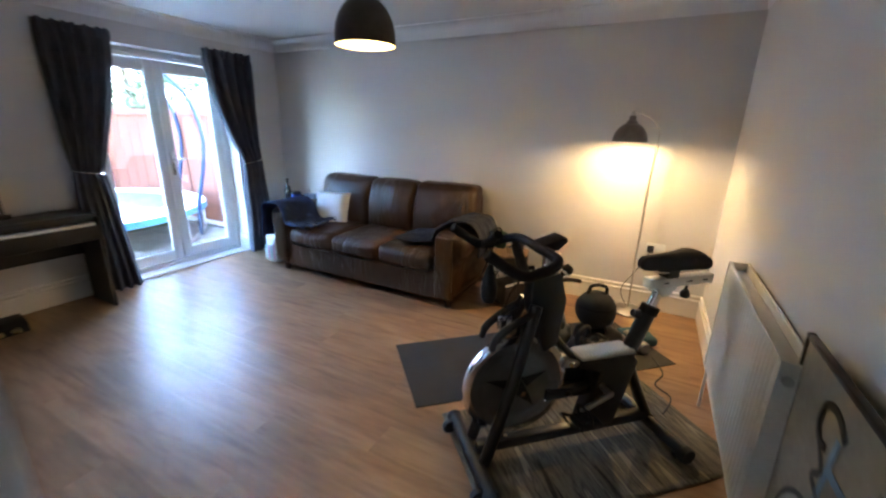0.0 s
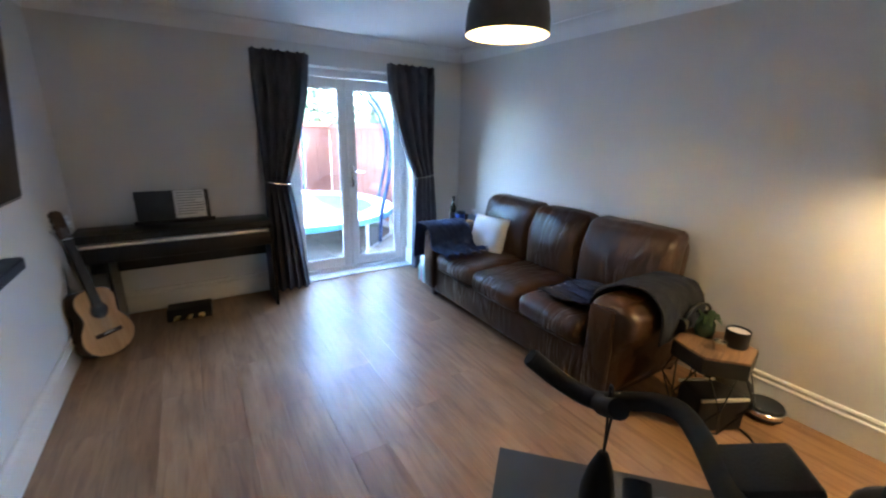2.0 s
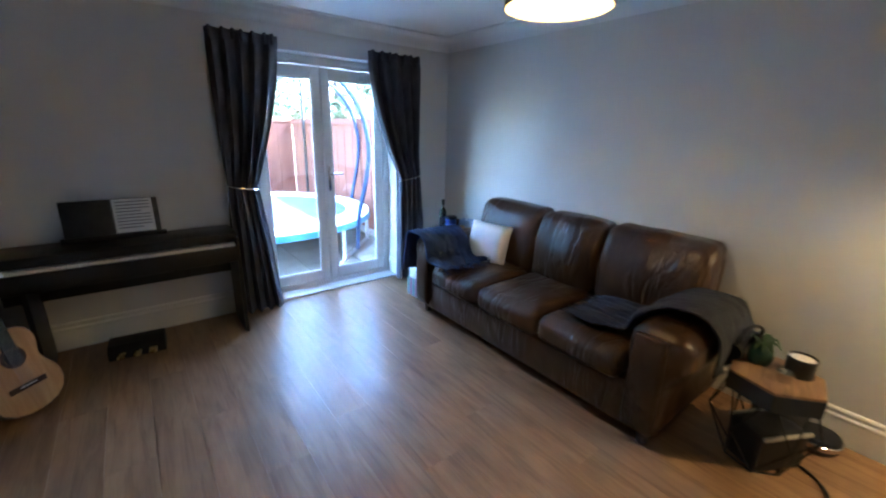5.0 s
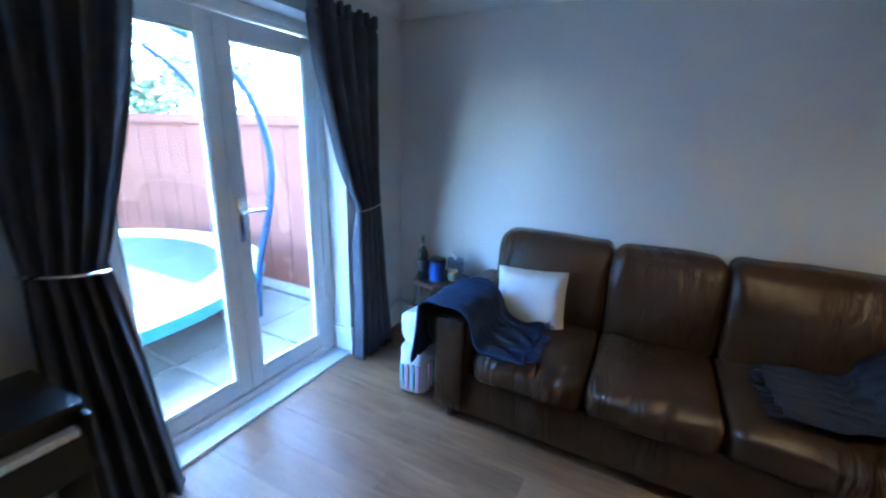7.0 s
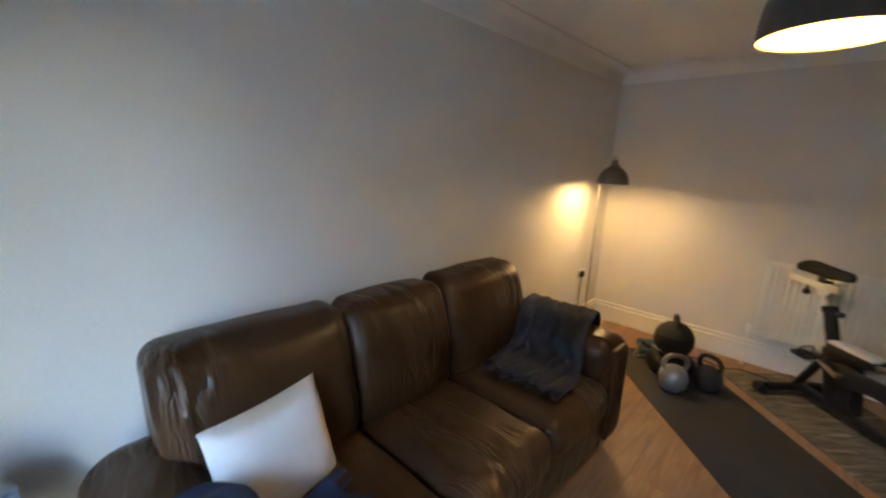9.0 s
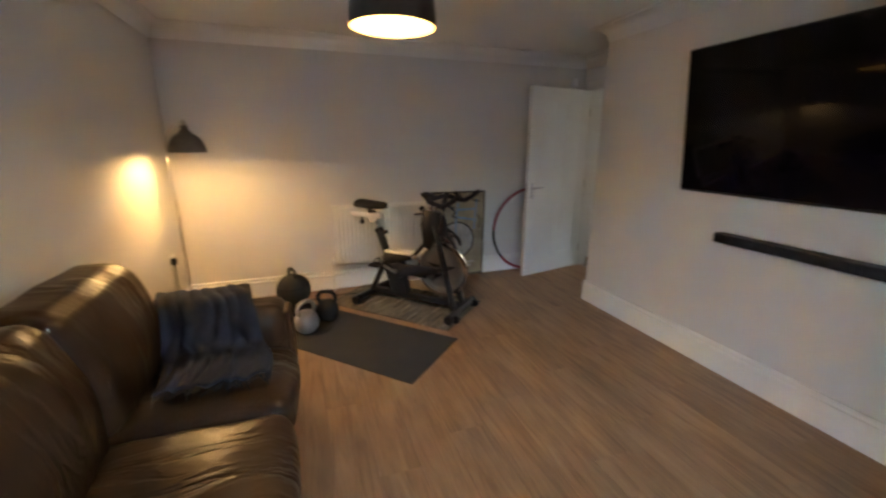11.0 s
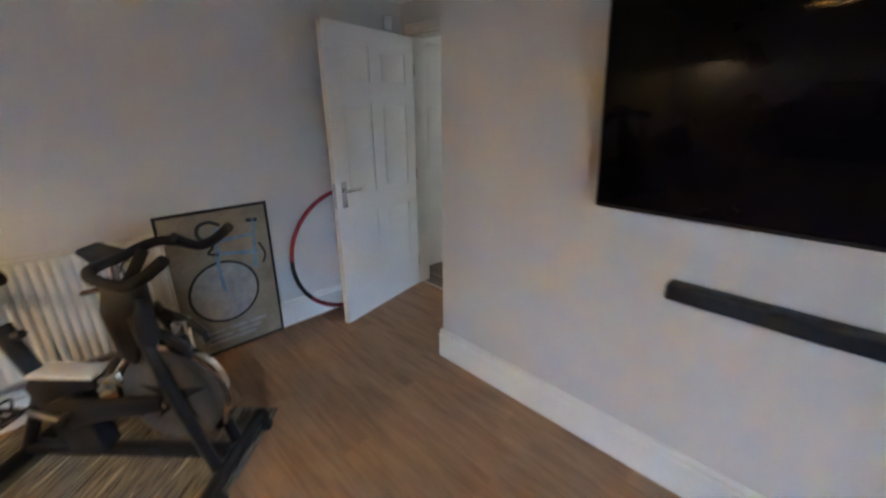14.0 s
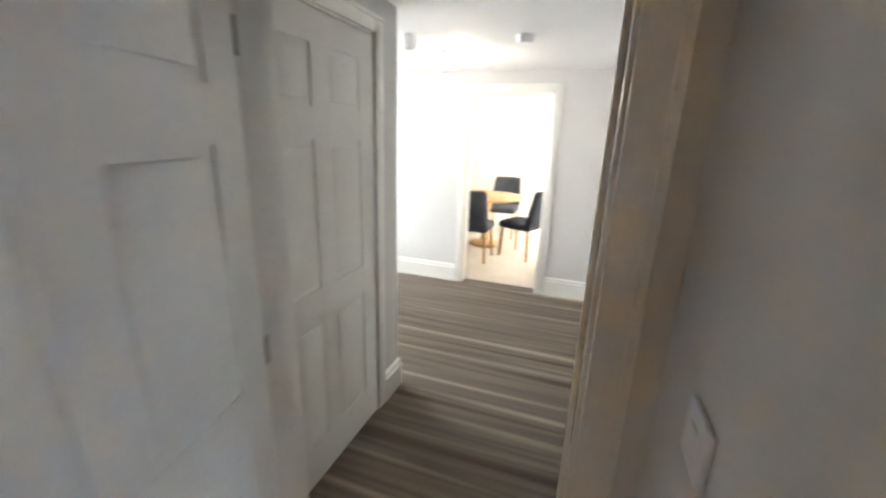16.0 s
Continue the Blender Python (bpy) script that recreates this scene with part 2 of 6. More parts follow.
def leather():
    m = Mat("brown_leather", spec=0.42)
    v = m.scaled(1, 1, 1)
    big = m.noise(v, 3.0, 4)
    crease = m.noise(m.scaled(0.8, 2.8, 0.7), 3.4, 3, 0.5, 0.6)
    pores = m.n("ShaderNodeTexVoronoi", Scale=260.0)
    m.link(v, pores.inputs["Vector"])
    c = m.ramp(big, [(0.3, (0.038, 0.0165, 0.0065)), (0.55, (0.056, 0.025, 0.0100)), (0.8, (0.080, 0.037, 0.0150))])
    m.colour(c)
    m.rough(big, 0.27, 0.40)
    fold = m.t.nodes.new("ShaderNodeMath")
    fold.operation, fold.inputs[1].default_value = "SUBTRACT", 0.5
    m.link(crease, fold.inputs[0])
    ridge = m.t.nodes.new("ShaderNodeMath")
    ridge.operation = "ABSOLUTE"
    m.link(fold.outputs[0], ridge.inputs[0])
    soft = m.n("ShaderNodeMapRange")
    soft.inputs["From Max"].default_value = 0.13
    m.link(ridge.outputs[0], soft.inputs["Value"])
    patch = m.n("ShaderNodeMapRange")
    patch.inputs["From Min"].default_value, patch.inputs["From Max"].default_value = 0.42, 0.58
    m.link(m.noise(v, 2.3, 2), patch.inputs["Value"])
    folds = m.t.nodes.new("ShaderNodeMath")
    folds.operation = "MULTIPLY"
    m.link(soft.outputs[0], folds.inputs[0])
    m.link(patch.outputs[0], folds.inputs[1])
    m.bump(folds.outputs[0], 0.70, 0.013)
    m.bump(crease, 0.20, 0.03)
    m.bump(pores.outputs["Distance"], 0.12, 0.0012)
    return m.m


def carpet():
    m = Mat("striped_carpet", rough=0.95, spec=0.15)
    v = m.scaled(1, 0.02, 1)
    band = m.noise(v, 8.5, 2, 0.6)
    fibre = m.noise(m.scaled(1, 1, 1), 330.0, 2)
    c = m.ramp(band, [(0.36, (0.085, 0.068, 0.055)), (0.46, (0.20, 0.165, 0.135)), (0.54, (0.12, 0.10, 0.085)), (0.64, (0.32, 0.275, 0.23))])
    m.colour(m.mix(0.35, c, m.ramp(fibre, [(0.3, (0.2, 0.2, 0.2)), (0.7, (0.8, 0.8, 0.8))]), "SOFT_LIGHT"))
    m.bump(fibre, 0.8, 0.005)
    return m.m


def rug_stuff():
    m = Mat("woven_rug", rough=0.95, spec=0.1)
    band = m.noise(m.scaled(9, 0.7, 1), 3.0, 4, 0.6, 0.5)
    fibre = m.noise(m.scaled(1, 1, 1), 260.0, 2)
    blotch = m.noise(m.scaled(1, 1, 1), 5.0, 3)
    c = m.ramp(band, [(0.35, (0.055, 0.050, 0.046)), (0.47, (0.25, 0.22, 0.17)), (0.55, (0.11, 0.10, 0.09)), (0.66, (0.40, 0.36, 0.28))])
    m.colour(m.mix(0.5, c, m.ramp(blotch, [(0.3, (0.25, 0.25, 0.25)), (0.7, (0.7, 0.7, 0.7))]), "SOFT_LIGHT"))
    m.bump(fibre, 0.9, 0.005)
    return m.m


def grained(name, lo, mid, hi, axis, rough=(0.35, 0.5)):
    m = Mat(name)
    sc = [9.0, 9.0, 9.0]
    sc[axis] = 0.8
    g = m.noise(m.scaled(*sc), 4.0, 5, 0.6, 0.8)
    m.colour(m.ramp(g, [(0.28, lo), (0.5, mid), (0.75, hi)]))
    m.rough(g, *rough)
    m.bump(g, 0.1, 0.001)
    return m.m


def glass():
    m = Mat("window_glass", rough=0.0)
    m.b.inputs["Transmission Weight"].default_value = 1.0
    m.b.inputs["IOR"].default_value = 1.0 + 0.45
    m.b.inputs["Base Color"].default_value = (0.97, 0.985, 0.985, 1)
    return m.m


def glow(name, colour, strength):
    m = Mat(name)
    m.b.inputs["Emission Color"].default_value = (*colour, 1)
    m.b.inputs["Emission Strength"].default_value = strength
    m.colour(colour)
    m.m.cycles.emission_sampling = "NONE"
    return m.m


def tv_glass():
    m = Mat("tv_screen", rough=0.08, spec=0.13)
    m.colour(m.ramp(m.noise(m.scaled(1, 1, 1), 2.0), [(0.3, (0.002, 0.0015, 0.0025)), (0.7, (0.004, 0.003, 0.005))]))
    return m.m


LAMINATE, LEATHER, CARPET, RUG, GLASS, TVG = laminate(), leather(), carpet(), rug_stuff(), glass(), tv_glass()
SPRUCE = grained("spruce_top", (0.40, 0.22, 0.09), (0.50, 0.29, 0.13), (0.58, 0.36, 0.18), 2, (0.25, 0.4))
SLAB = grained("live_edge_slab", (0.13, 0.07, 0.035), (0.24, 0.135, 0.07), (0.33, 0.20, 0.11), 0)
POSTER = speckled("aged_print", (0.17, 0.14, 0.095), (0.35, 0.30, 0.22), 3.5, (0.3, 0.5), 0.1, 40)
POSTERD = speckled("print_shadow_tone", (0.27, 0.255, 0.245), (0.40, 0.375, 0.36), 16.0, (0.3, 0.5), 0.1, 60)
PRINTB = speckled("print_blue", (0.09, 0.18, 0.30), (0.20, 0.30, 0.42), 14.0, (0.3, 0.5), 0.1, 60)
BULB = glow("warm_bulb", (1.0, 0.72, 0.36), 0.8)
SPOTG = glow("spot_bulb", (1.0, 0.9, 0.76), 1.6)


# ---- mesh building ----
def thing(name, m, label, category, group="", kind=""):
    ob = new(name)
    ob.matrix_basis = m
    return tagged(ob, label, category, group, kind)


def mesh_of(bm, material, smooth=40):
    me = bpy.data.meshes.new("mesh")
    bmesh.ops.recalc_face_normals(bm, faces=bm.faces)
    bm.to_mesh(me)
    bm.free()
    me.materials.append(material)
    if smooth:
        me.polygons.foreach_set("use_smooth", [True] * len(me.polygons))
        me.set_sharp_from_angle(angle=radians(smooth))
    return me


def part(name, bm, material, parent=None, label="", smooth=40):
    """Links a bmesh as one mesh object under a thing or under a part."""
    ob = new(name, mesh_of(bm, material, smooth))
    if parent is not None:
        ob.parent = parent
    return tagged(ob, label)


def setting(name, bm, material, label="", smooth=40):
    return tagged(part(name, bm, material, None, "", smooth), label, kind="structure")


def B():
    return bmesh.new()


def box(bm, x0, x1, y0, y1, z0, z1, bevel=0.0, seg=2, m=None):
    r = bmesh.ops.create_cube(bm, size=1.0)
    vs = r["verts"]
    bmesh.ops.scale(bm, vec=(x1 - x0, y1 - y0, z1 - z0), verts=vs)
    bmesh.ops.translate(bm, vec=((x0 + x1) / 2, (y0 + y1) / 2, (z0 + z1) / 2), verts=vs)
    if bevel:
        es = list({e for v in vs for e in v.link_edges})
        vs = list({v for f in bmesh.ops.bevel(bm, geom=es, offset=bevel, segments=seg, affect="EDGES", profile=0.5)["faces"] for v in f.verts} | {v for v in vs if v.is_valid})
    if m is not None:
        bmesh.ops.transform(bm, matrix=m, verts=vs)
    return bm


def ring_verts(bm, c, a, b, n):
    return [bm.verts.new(c + a * math.cos(2 * math.pi * i / n) + b * math.sin(2 * math.pi * i / n)) for i in range(n)]


def tube(bm, pts, r, n=12, closed=False, caps=True, squash=1.0):
    """A round bar along a line of points; r is one radius or one per point."""
    P = [Vector(p) for p in pts]
    R = list(r) if isinstance(r, (list, tuple)) else [r] * len(P)
    rings, up = [], None
    for i, p in enumerate(P):
        a = P[i - 1] if (i or closed) else p
        b = P[(i + 1) % len(P)] if (i < len(P) - 1 or closed) else p
        d = (b - a).normalized()
        if up is None:
            up = Vector((0, 0, 1)) if abs(d.z) < 0.9 else Vector((1, 0, 0))
        side = d.cross(up).normalized()
        up = side.cross(d).normalized()
        rings.append(ring_verts(bm, p, side * R[i], up * R[i] * squash, n))
    k = len(rings)
    for i in range(k if closed else k - 1):
        A, C = rings[i], rings[(i + 1) % k]
        for j in range(n):
            bm.faces.new((A[j], A[(j + 1) % n], C[(j + 1) % n], C[j]))
    if caps and not closed:
        bm.faces.new(rings[0][::-1])
        bm.faces.new(rings[-1])
    return bm


def smooth_line(pts, k=6):
    """Points of a soft line through the given ones."""
    P = [Vector(p) for p in pts]
    out = []
    for i in range(len(P) - 1):
        p0, p1, p2, p3 = P[max(i - 1, 0)], P[i], P[i + 1], P[min(i + 2, len(P) - 1)]
        for j in range(k):
            t = j / k
            out.append(0.5 * (2 * p1 + (p2 - p0) * t + (2 * p0 - 5 * p1 + 4 * p2 - p3) * t * t + (3 * p1 - p0 - 3 * p2 + p3) * t ** 3))
    return out + [P[-1]]


def lathe(bm, profile, n=32, m=None, closed=False):
    """Turns (radius, height) pairs about z."""
    rings, made = [], []
    for r, z in profile:
        if r < 1e-5:
            v = bm.verts.new((0, 0, z))
            rings.append([v])
            made.append(v)
        else:
            vs = ring_verts(bm, Vector((0, 0, z)), Vector((r, 0, 0)), Vector((0, r, 0)), n)
            rings.append(vs)
            made += vs
    pairs = list(zip(rings, rings[1:])) + ([(rings[-1], rings[0])] if closed else [])
    for A, C in pairs:
        for j in range(n):
            q = [A[j % len(A)], A[(j + 1) % len(A)], C[(j + 1) % len(C)], C[j % len(C)]]
            q = [v for i, v in enumerate(q) if v not in q[:i]]
            if len(q) > 2:
                bm.faces.new(q)
    if m is not None:
        bmesh.ops.transform(bm, matrix=m, verts=made)
    return bm


def soft_box(bm, x0, x1, y0, y1, z0, z1, r, k=8, puff=(0, 0, 0), rough=0.0, seed=0.0, shape=None):
    """A box with round edges, that can swell on its faces and be uneven."""
    half = Vector(((x1 - x0) / 2, (y1 - y0) / 2, (z1 - z0) / 2))
    mid = Vector(((x0 + x1) / 2, (y0 + y1) / 2, (z0 + z1) / 2))
    made = {}

    def vert(a, b, c):
        key = (a, b, c)
        if key not in made:
            p = Vector((2 * a / k - 1, 2 * b / k - 1, 2 * c / k - 1))
            p = Vector([math.copysign(abs(u) ** 0.75, u) for u in p])
            q = Vector((p.x * half.x, p.y * half.y, p.z * half.z))
            inn = Vector([max(-(h - r), min(h - r, u)) for u, h in zip(q, half)])
            d = q - inn
            if d.length > 1e-9:
                q = inn + d.normalized() * r
            bulge = [(1 - p.y ** 2) * (1 - p.z ** 2), (1 - p.x ** 2) * (1 - p.z ** 2), (1 - p.x ** 2) * (1 - p.y ** 2)]
            q += Vector([math.copysign(puff[i] * bulge[i], p[i]) if abs(p[i]) > 0.99 else puff[i] * bulge[i] * p[i] for i in range(3)])
            w = mid + q
            if rough:
                w += noise.noise_vector(w * 5 + Vector((seed, 0, 0))) * rough
            if shape:
                w = shape(w)
            made[key] = bm.verts.new(w)
        return made[key]

    for a in range(k):
        for b in range(k):
            for c in (0, k):
                bm.faces.new((vert(a, b, c), vert(a + 1, b, c), vert(a + 1, b + 1, c), vert(a, b + 1, c)))
                bm.faces.new((vert(a, c, b), vert(a + 1, c, b), vert(a + 1, c, b + 1), vert(a, c, b + 1)))
                bm.faces.new((vert(c, a, b), vert(c, a + 1, b), vert(c, a + 1, b + 1), vert(c, a, b + 1)))
    return bm


def sheet(bm, fn, nu, nv, wrap=False):
    """A grid of faces through fn(u, v), u and v from 0 to 1."""
    g = [[bm.verts.new(fn(i / nu, j / nv)) for j in range(nv + 1)] for i in range(nu + (0 if wrap else 1))]
    for i in range(nu):
        for j in range(nv):
            a, c = g[i], g[(i + 1) % len(g)]
            bm.faces.new((a[j], c[j], c[j + 1], a[j + 1]))
    return bm


def prism(bm, outline, z0, z1, m=None, bevel=0.0):
    """An outline in x, y pulled up from z0 to z1."""
    lo = [bm.verts.new((x, y, z0)) for x, y in outline]
    hi = [bm.verts.new((x, y, z1)) for x, y in outline]
    n = len(lo)
    bm.faces.new(lo[::-1])
    top = bm.faces.new(hi)
    for i in range(n):
        bm.faces.new((lo[i], lo[(i + 1) % n], hi[(i + 1) % n], hi[i]))
    if m is not None:
        bmesh.ops.transform(bm, matrix=m, verts=lo + hi)
    if bevel:
        bmesh.ops.bevel(bm, geom=list(top.edges), offset=bevel, segments=2, affect="EDGES", profile=0.5)
    return bm


def solid(ob, t, offset=0.0):
    md = ob.modifiers.new("thickness", "SOLIDIFY")
    md.thickness, md.offset = t, offset
    return ob


# ---- the room's measures ----
W, L, H = 3.475, 4.514, 2.335          # sofa wall, garden wall, ceiling
S = -0.095                             # south wall
RX, RY = -0.63, 0.975                   # the recess at the door
DX0, DX1, DTOP = 1.56, 2.86, 2.055     # garden door opening
T = 0.12                               # inner walls
HALL_N, HALL_W, HALL_H = 1.00, -3.90, 2.17

# walls
bm = B()
box(bm, -T, DX0, L, L + 0.30, 0, H + 0.1)
box(bm, DX1, W + T, L, L + 0.30, 0, H + 0.1)
box(bm, DX0, DX1, L, L + 0.30, DTOP, H + 0.1)
setting("wall_north", bm, WALL, "grey painted wall with the garden door opening")
setting("wall_east", box(B(), W, W + T, S - T, L, 0, H + 0.1), WALL, "plain light grey painted wall behind the sofa")
setting("wall_south", box(B(), RX - T, W, S - T, S, 0, H + 0.1), WALL, "light grey painted wall with the radiator")
setting("wall_west", box(B(), -T, 0, RY, L, 0, H + 0.1), WALL, "light grey painted wall with the television")
setting("wall_recess", box(B(), RX, -T, RY, RY + T, 0, H + 0.1), WALL, "short grey return wall beside the door")
bm = B()
box(bm, RX - T, RX, 0.88, RY + T, 0, H + 0.1)
box(bm, RX - T, RX, S, 0.0, 0, H + 0.1)
box(bm, RX - T, RX, 0.0, 0.88, 2.02, H + 0.1)
setting("wall_door", bm, WALL, "grey wall above the inner door")
setting("ceiling", box(B(), RX - T, W + T, S - T, L + 0.30, H, H + 0.1), CEIL, "plain white painted ceiling")


def run(bm, path, profile):
    """Sweeps a profile of (out, up) along a line of wall corners in plan, room on the left of the way, mitred."""
    n = len(path)
    rows = []
    for i in range(n):
        p = Vector(path[i])
        d0 = (p - Vector(path[i - 1])).normalized() if i else None
        d1 = (Vector(path[i + 1]) - p).normalized() if i < n - 1 else None
        d0, d1 = d0 or d1, d1 or d0
        n0, n1 = Vector((-d0.y, d0.x)), Vector((-d1.y, d1.x))
        k = (n0 + n1)
        k = k / max(1e-6, (1 + n0.dot(n1)))
        rows.append([bm.verts.new((p.x + k.x * o, p.y + k.y * o, z)) for o, z in profile])
    for a, c in zip(rows, rows[1:]):
        for j in range(len(profile) - 1):
            bm.faces.new((a[j], c[j], c[j + 1], a[j + 1]))
    return bm


COVE = [(0.0, H - 0.115)] + [(0.008 + 0.092 * (1 - math.cos(radians(a))), H - 0.105 + 0.093 * math.sin(radians(a))) for a in range(0, 91, 15)] + [(0.112, H - 0.010), (0.112, H + 0.002)]
around = [(RX, S), (W, S), (W, L), (0.0, L), (0.0, RY), (RX, RY), (RX, S)]
setting("coving", run(B(), around, COVE), CEIL, "white plaster coving round the ceiling", 50)
SKIRT = [(0.0, 0.0), (0.018, 0.0), (0.018, 0.135), (0.022, 0.140), (0.022, 0.150), (0.014, 0.158), (0.013, 0.168), (0.018, 0.176), (0.014, 0.186), (0.006, 0.190), (0.0, 0.190)]
for path in ([(RX, S), (W, S), (W, L), (DX1, L), (DX1, L + 0.14)], [(DX0, L + 0.14), (DX0, L), (0.0, L), (0.0, RY), (RX, RY)]):
    setting("baseboard", run(B(), path, SKIRT), GLOSSW, "white moulded skirting board", 30)

# floor slab under the planks
setting("floor_slab", box(B(), RX - 0.02, W + T, S - T, L + 0.2, -0.12, -0.012), BLACKP, "sub-floor under the laminate")

# ---- garden door ----
DY = 4.665
door = tagged(new("door_1"), "white upvc french doors to the garden, closed", "door", kind="structure")
bm = B()
box(bm, DX0, DX0 + 0.06, DY, DY + 0.07, 0.0, DTOP, 0.006)
box(bm, DX1 - 0.06, DX1, DY, DY + 0.07, 0.0, DTOP, 0.006)
box(bm, DX0 + 0.06, DX1 - 0.06, DY, DY + 0.07, 1.985, DTOP, 0.006)
box(bm, DX0 + 0.06, DX1 - 0.06, DY - 0.01, DY + 0.07, 0.0, 0.055, 0.006)
part("door_frame", bm, PVC, door)
for x0, x1 in ((DX0 + 0.064, 2.196), (2.200, DX1 - 0.064)):
    s = 0.076
    bm = B()
    y0, y1 = DY + 0.004, DY + 0.064
    box(bm, x0, x0 + s, y0, y1, 0.060, 1.980, 0.01)
    box(bm, x1 - s, x1, y0, y1, 0.060, 1.980, 0.01)
    box(bm, x0 + s, x1 - s, y0 + 0.001, y1 - 0.001, 1.980 - 0.095, 1.979, 0.01)
    box(bm, x0 + s, x1 - s, y0 + 0.001, y1 - 0.001, 0.061, 0.153, 0.01)
    leaf = part("door_leaf", bm, PVC, door)
    gl = part("pane", box(B(), x0 + s - 0.008, x1 - s + 0.008, DY + 0.028, DY + 0.044, 0.145, 1.893), GLASS, leaf, "clear double glazing", 0)
    gl.visible_shadow = False
    bm = B()
    for a, b2, c, d in ((x0 + s, x0 + s + 0.012, 0.153, 1.885), (x1 - s - 0.012, x1 - s, 0.153, 1.885)):
        box(bm, a, b2, DY + 0.010, DY + 0.026, c, d, 0.004)
    for c, d in ((0.153, 0.165), (1.873, 1.885)):
        box(bm, x0 + s + 0.012, x1 - s - 0.012, DY + 0.010, DY + 0.026, c, d, 0.004)
    part("glazing_bead", bm, PVC, leaf)
bm = B()
box(bm, 2.222, 2.250, DY - 0.008, DY + 0.006, 0.92, 1.15, 0.006)
tube(bm, smooth_line([(2.236, DY - 0.006, 1.08), (2.236, DY - 0.045, 1.08), (2.260, DY - 0.052, 1.08), (2.345, DY - 0.052, 1.078)], 5), 0.009)
part("handle", bm, CHROME, door, "slim chrome lever handle")
bm = B()
box(bm, 1.70, 2.02, DY - 0.016, DY + 0.002, 2.005, 2.030, 0.004)
box(bm, 2.40, 2.72, DY - 0.016, DY + 0.002, 2.005, 2.030, 0.004)
part("trickle_vent", bm, PVC, door)
setting("door_sill", box(B(), DX0, DX1, L - 0.004, DY, -0.012, 0.016, 0.004), PVC, "white threshold sill")


# ---- curtains ----
def curtain(name, outer, inner, tie_outer, tie_inner, bot_outer, bot_inner, folds, seed):
    th = thing(name, pose(0, 0, 0), "charcoal grey lined curtain tied back beside the garden door", "curtain", "pair of curtains")

    def at(s, v):
        z = 2.125 - v * 2.119
        k = (2.125 - z) / (2.125 - 1.03)
        if z > 1.03:
            e = k ** 1.7
            xo, xi = outer + (tie_outer - outer) * e, inner + (tie_inner - inner) * e
        else:
            e = min(1.0, (1.03 - z) / 1.03) ** 0.7
            xo, xi = tie_outer + (bot_outer - tie_outer) * e, tie_inner + (bot_inner - tie_inner) * e
        squeeze = math.exp(-((z - 1.03) / 0.16) ** 2)
        amp = 0.034 * (1 - 0.5 * squeeze) * (0.5 if z > 2.04 else 1.0)
        ph = 2 * math.pi * folds * s + seed + 0.5 * math.sin(2.3 * z + 5 * s + seed)
        y = 4.435 - 0.02 * squeeze + amp * math.cos(ph) - 0.03 * (1 - min(1, z / 1.0)) + 0.008 * noise.noise(Vector((s * 6, z * 3, seed)))
        return Vector((xo + (xi - xo) * s + 0.010 * math.sin(ph * 1.0 + 1.2), y, z))

    fab = part("fabric", sheet(B(), at, 96, 70), CURTAIN, th)
    solid(fab, 0.004)
    n = 7
    for i in range(n):
        p = at((i + 0.5) / n, 0.02)
        bm = soft_box(B(), p.x - 0.012, p.x + 0.012, 4.385, 4.42, 2.055, 2.130, 0.008, 3)
        part("pinch_pleat", bm, CURTAIN, th)
    pts = [Vector((tie_outer + (tie_inner - tie_outer) * (0.5 - 0.54 * math.cos(a)), 4.425 - 0.055 * math.sin(a), 1.03 + 0.02 * math.cos(a))) for a in [math.pi * i / 12 for i in range(13)]]
    part("tieback", tube(B(), pts, 0.006, 8), CHROME, th, "thin silvery cord tieback")
    return th


curtain("curtain", 1.315, 1.795, 1.335, 1.545, 1.31, 1.66, 5.0, 0.4)
curtain("curtain", 3.075, 2.545, 3.075, 2.845, 3.15, 2.80, 4.6, 2.1)

# ---- inner door and frame ----
bm = B()
box(bm, RX - T - 0.002, RX + 0.002, 0.000, 0.028, 0, 2.02, 0.004)
box(bm, RX - T - 0.002, RX + 0.002, 0.836, 0.880, 0, 2.02, 0.004)
box(bm, RX - T - 0.002, RX + 0.002, 0.028, 0.836, 1.992, 2.02, 0.004)
box(bm, RX - 0.060, RX - 0.045, 0.822, 0.836, 0, 1.99, 0.003)
setting("door_lining", bm, GLOSSW, "white gloss door lining")
bm = B()
for out in (0, 1):
    x0, x1 = (RX + 0.001, RX + 0.016) if not out else (RX - T - 0.016, RX - T - 0.001)
    box(bm, x0, x1, 0.846, 0.925, 0, 2.075, 0.005)
    box(bm, x0 + 0.002, x1 + (0.006 if not out else 0), 0.905, 0.922, 0, 2.07, 0.004)
    box(bm, x0, x1, -0.045, 0.846, 2.010, 2.075, 0.005)
    box(bm, x0, x1, -0.045, 0.020, 0, 2.010, 0.005)
setting("architrave", bm, GLOSSW, "white moulded architrave round the inner door")
setting("strike_plate", box(B(), RX - 0.052, RX - 0.02, 0.833, 0.8365, 0.93, 1.05, 0.001), STEEL, "steel strike plate in the lining")


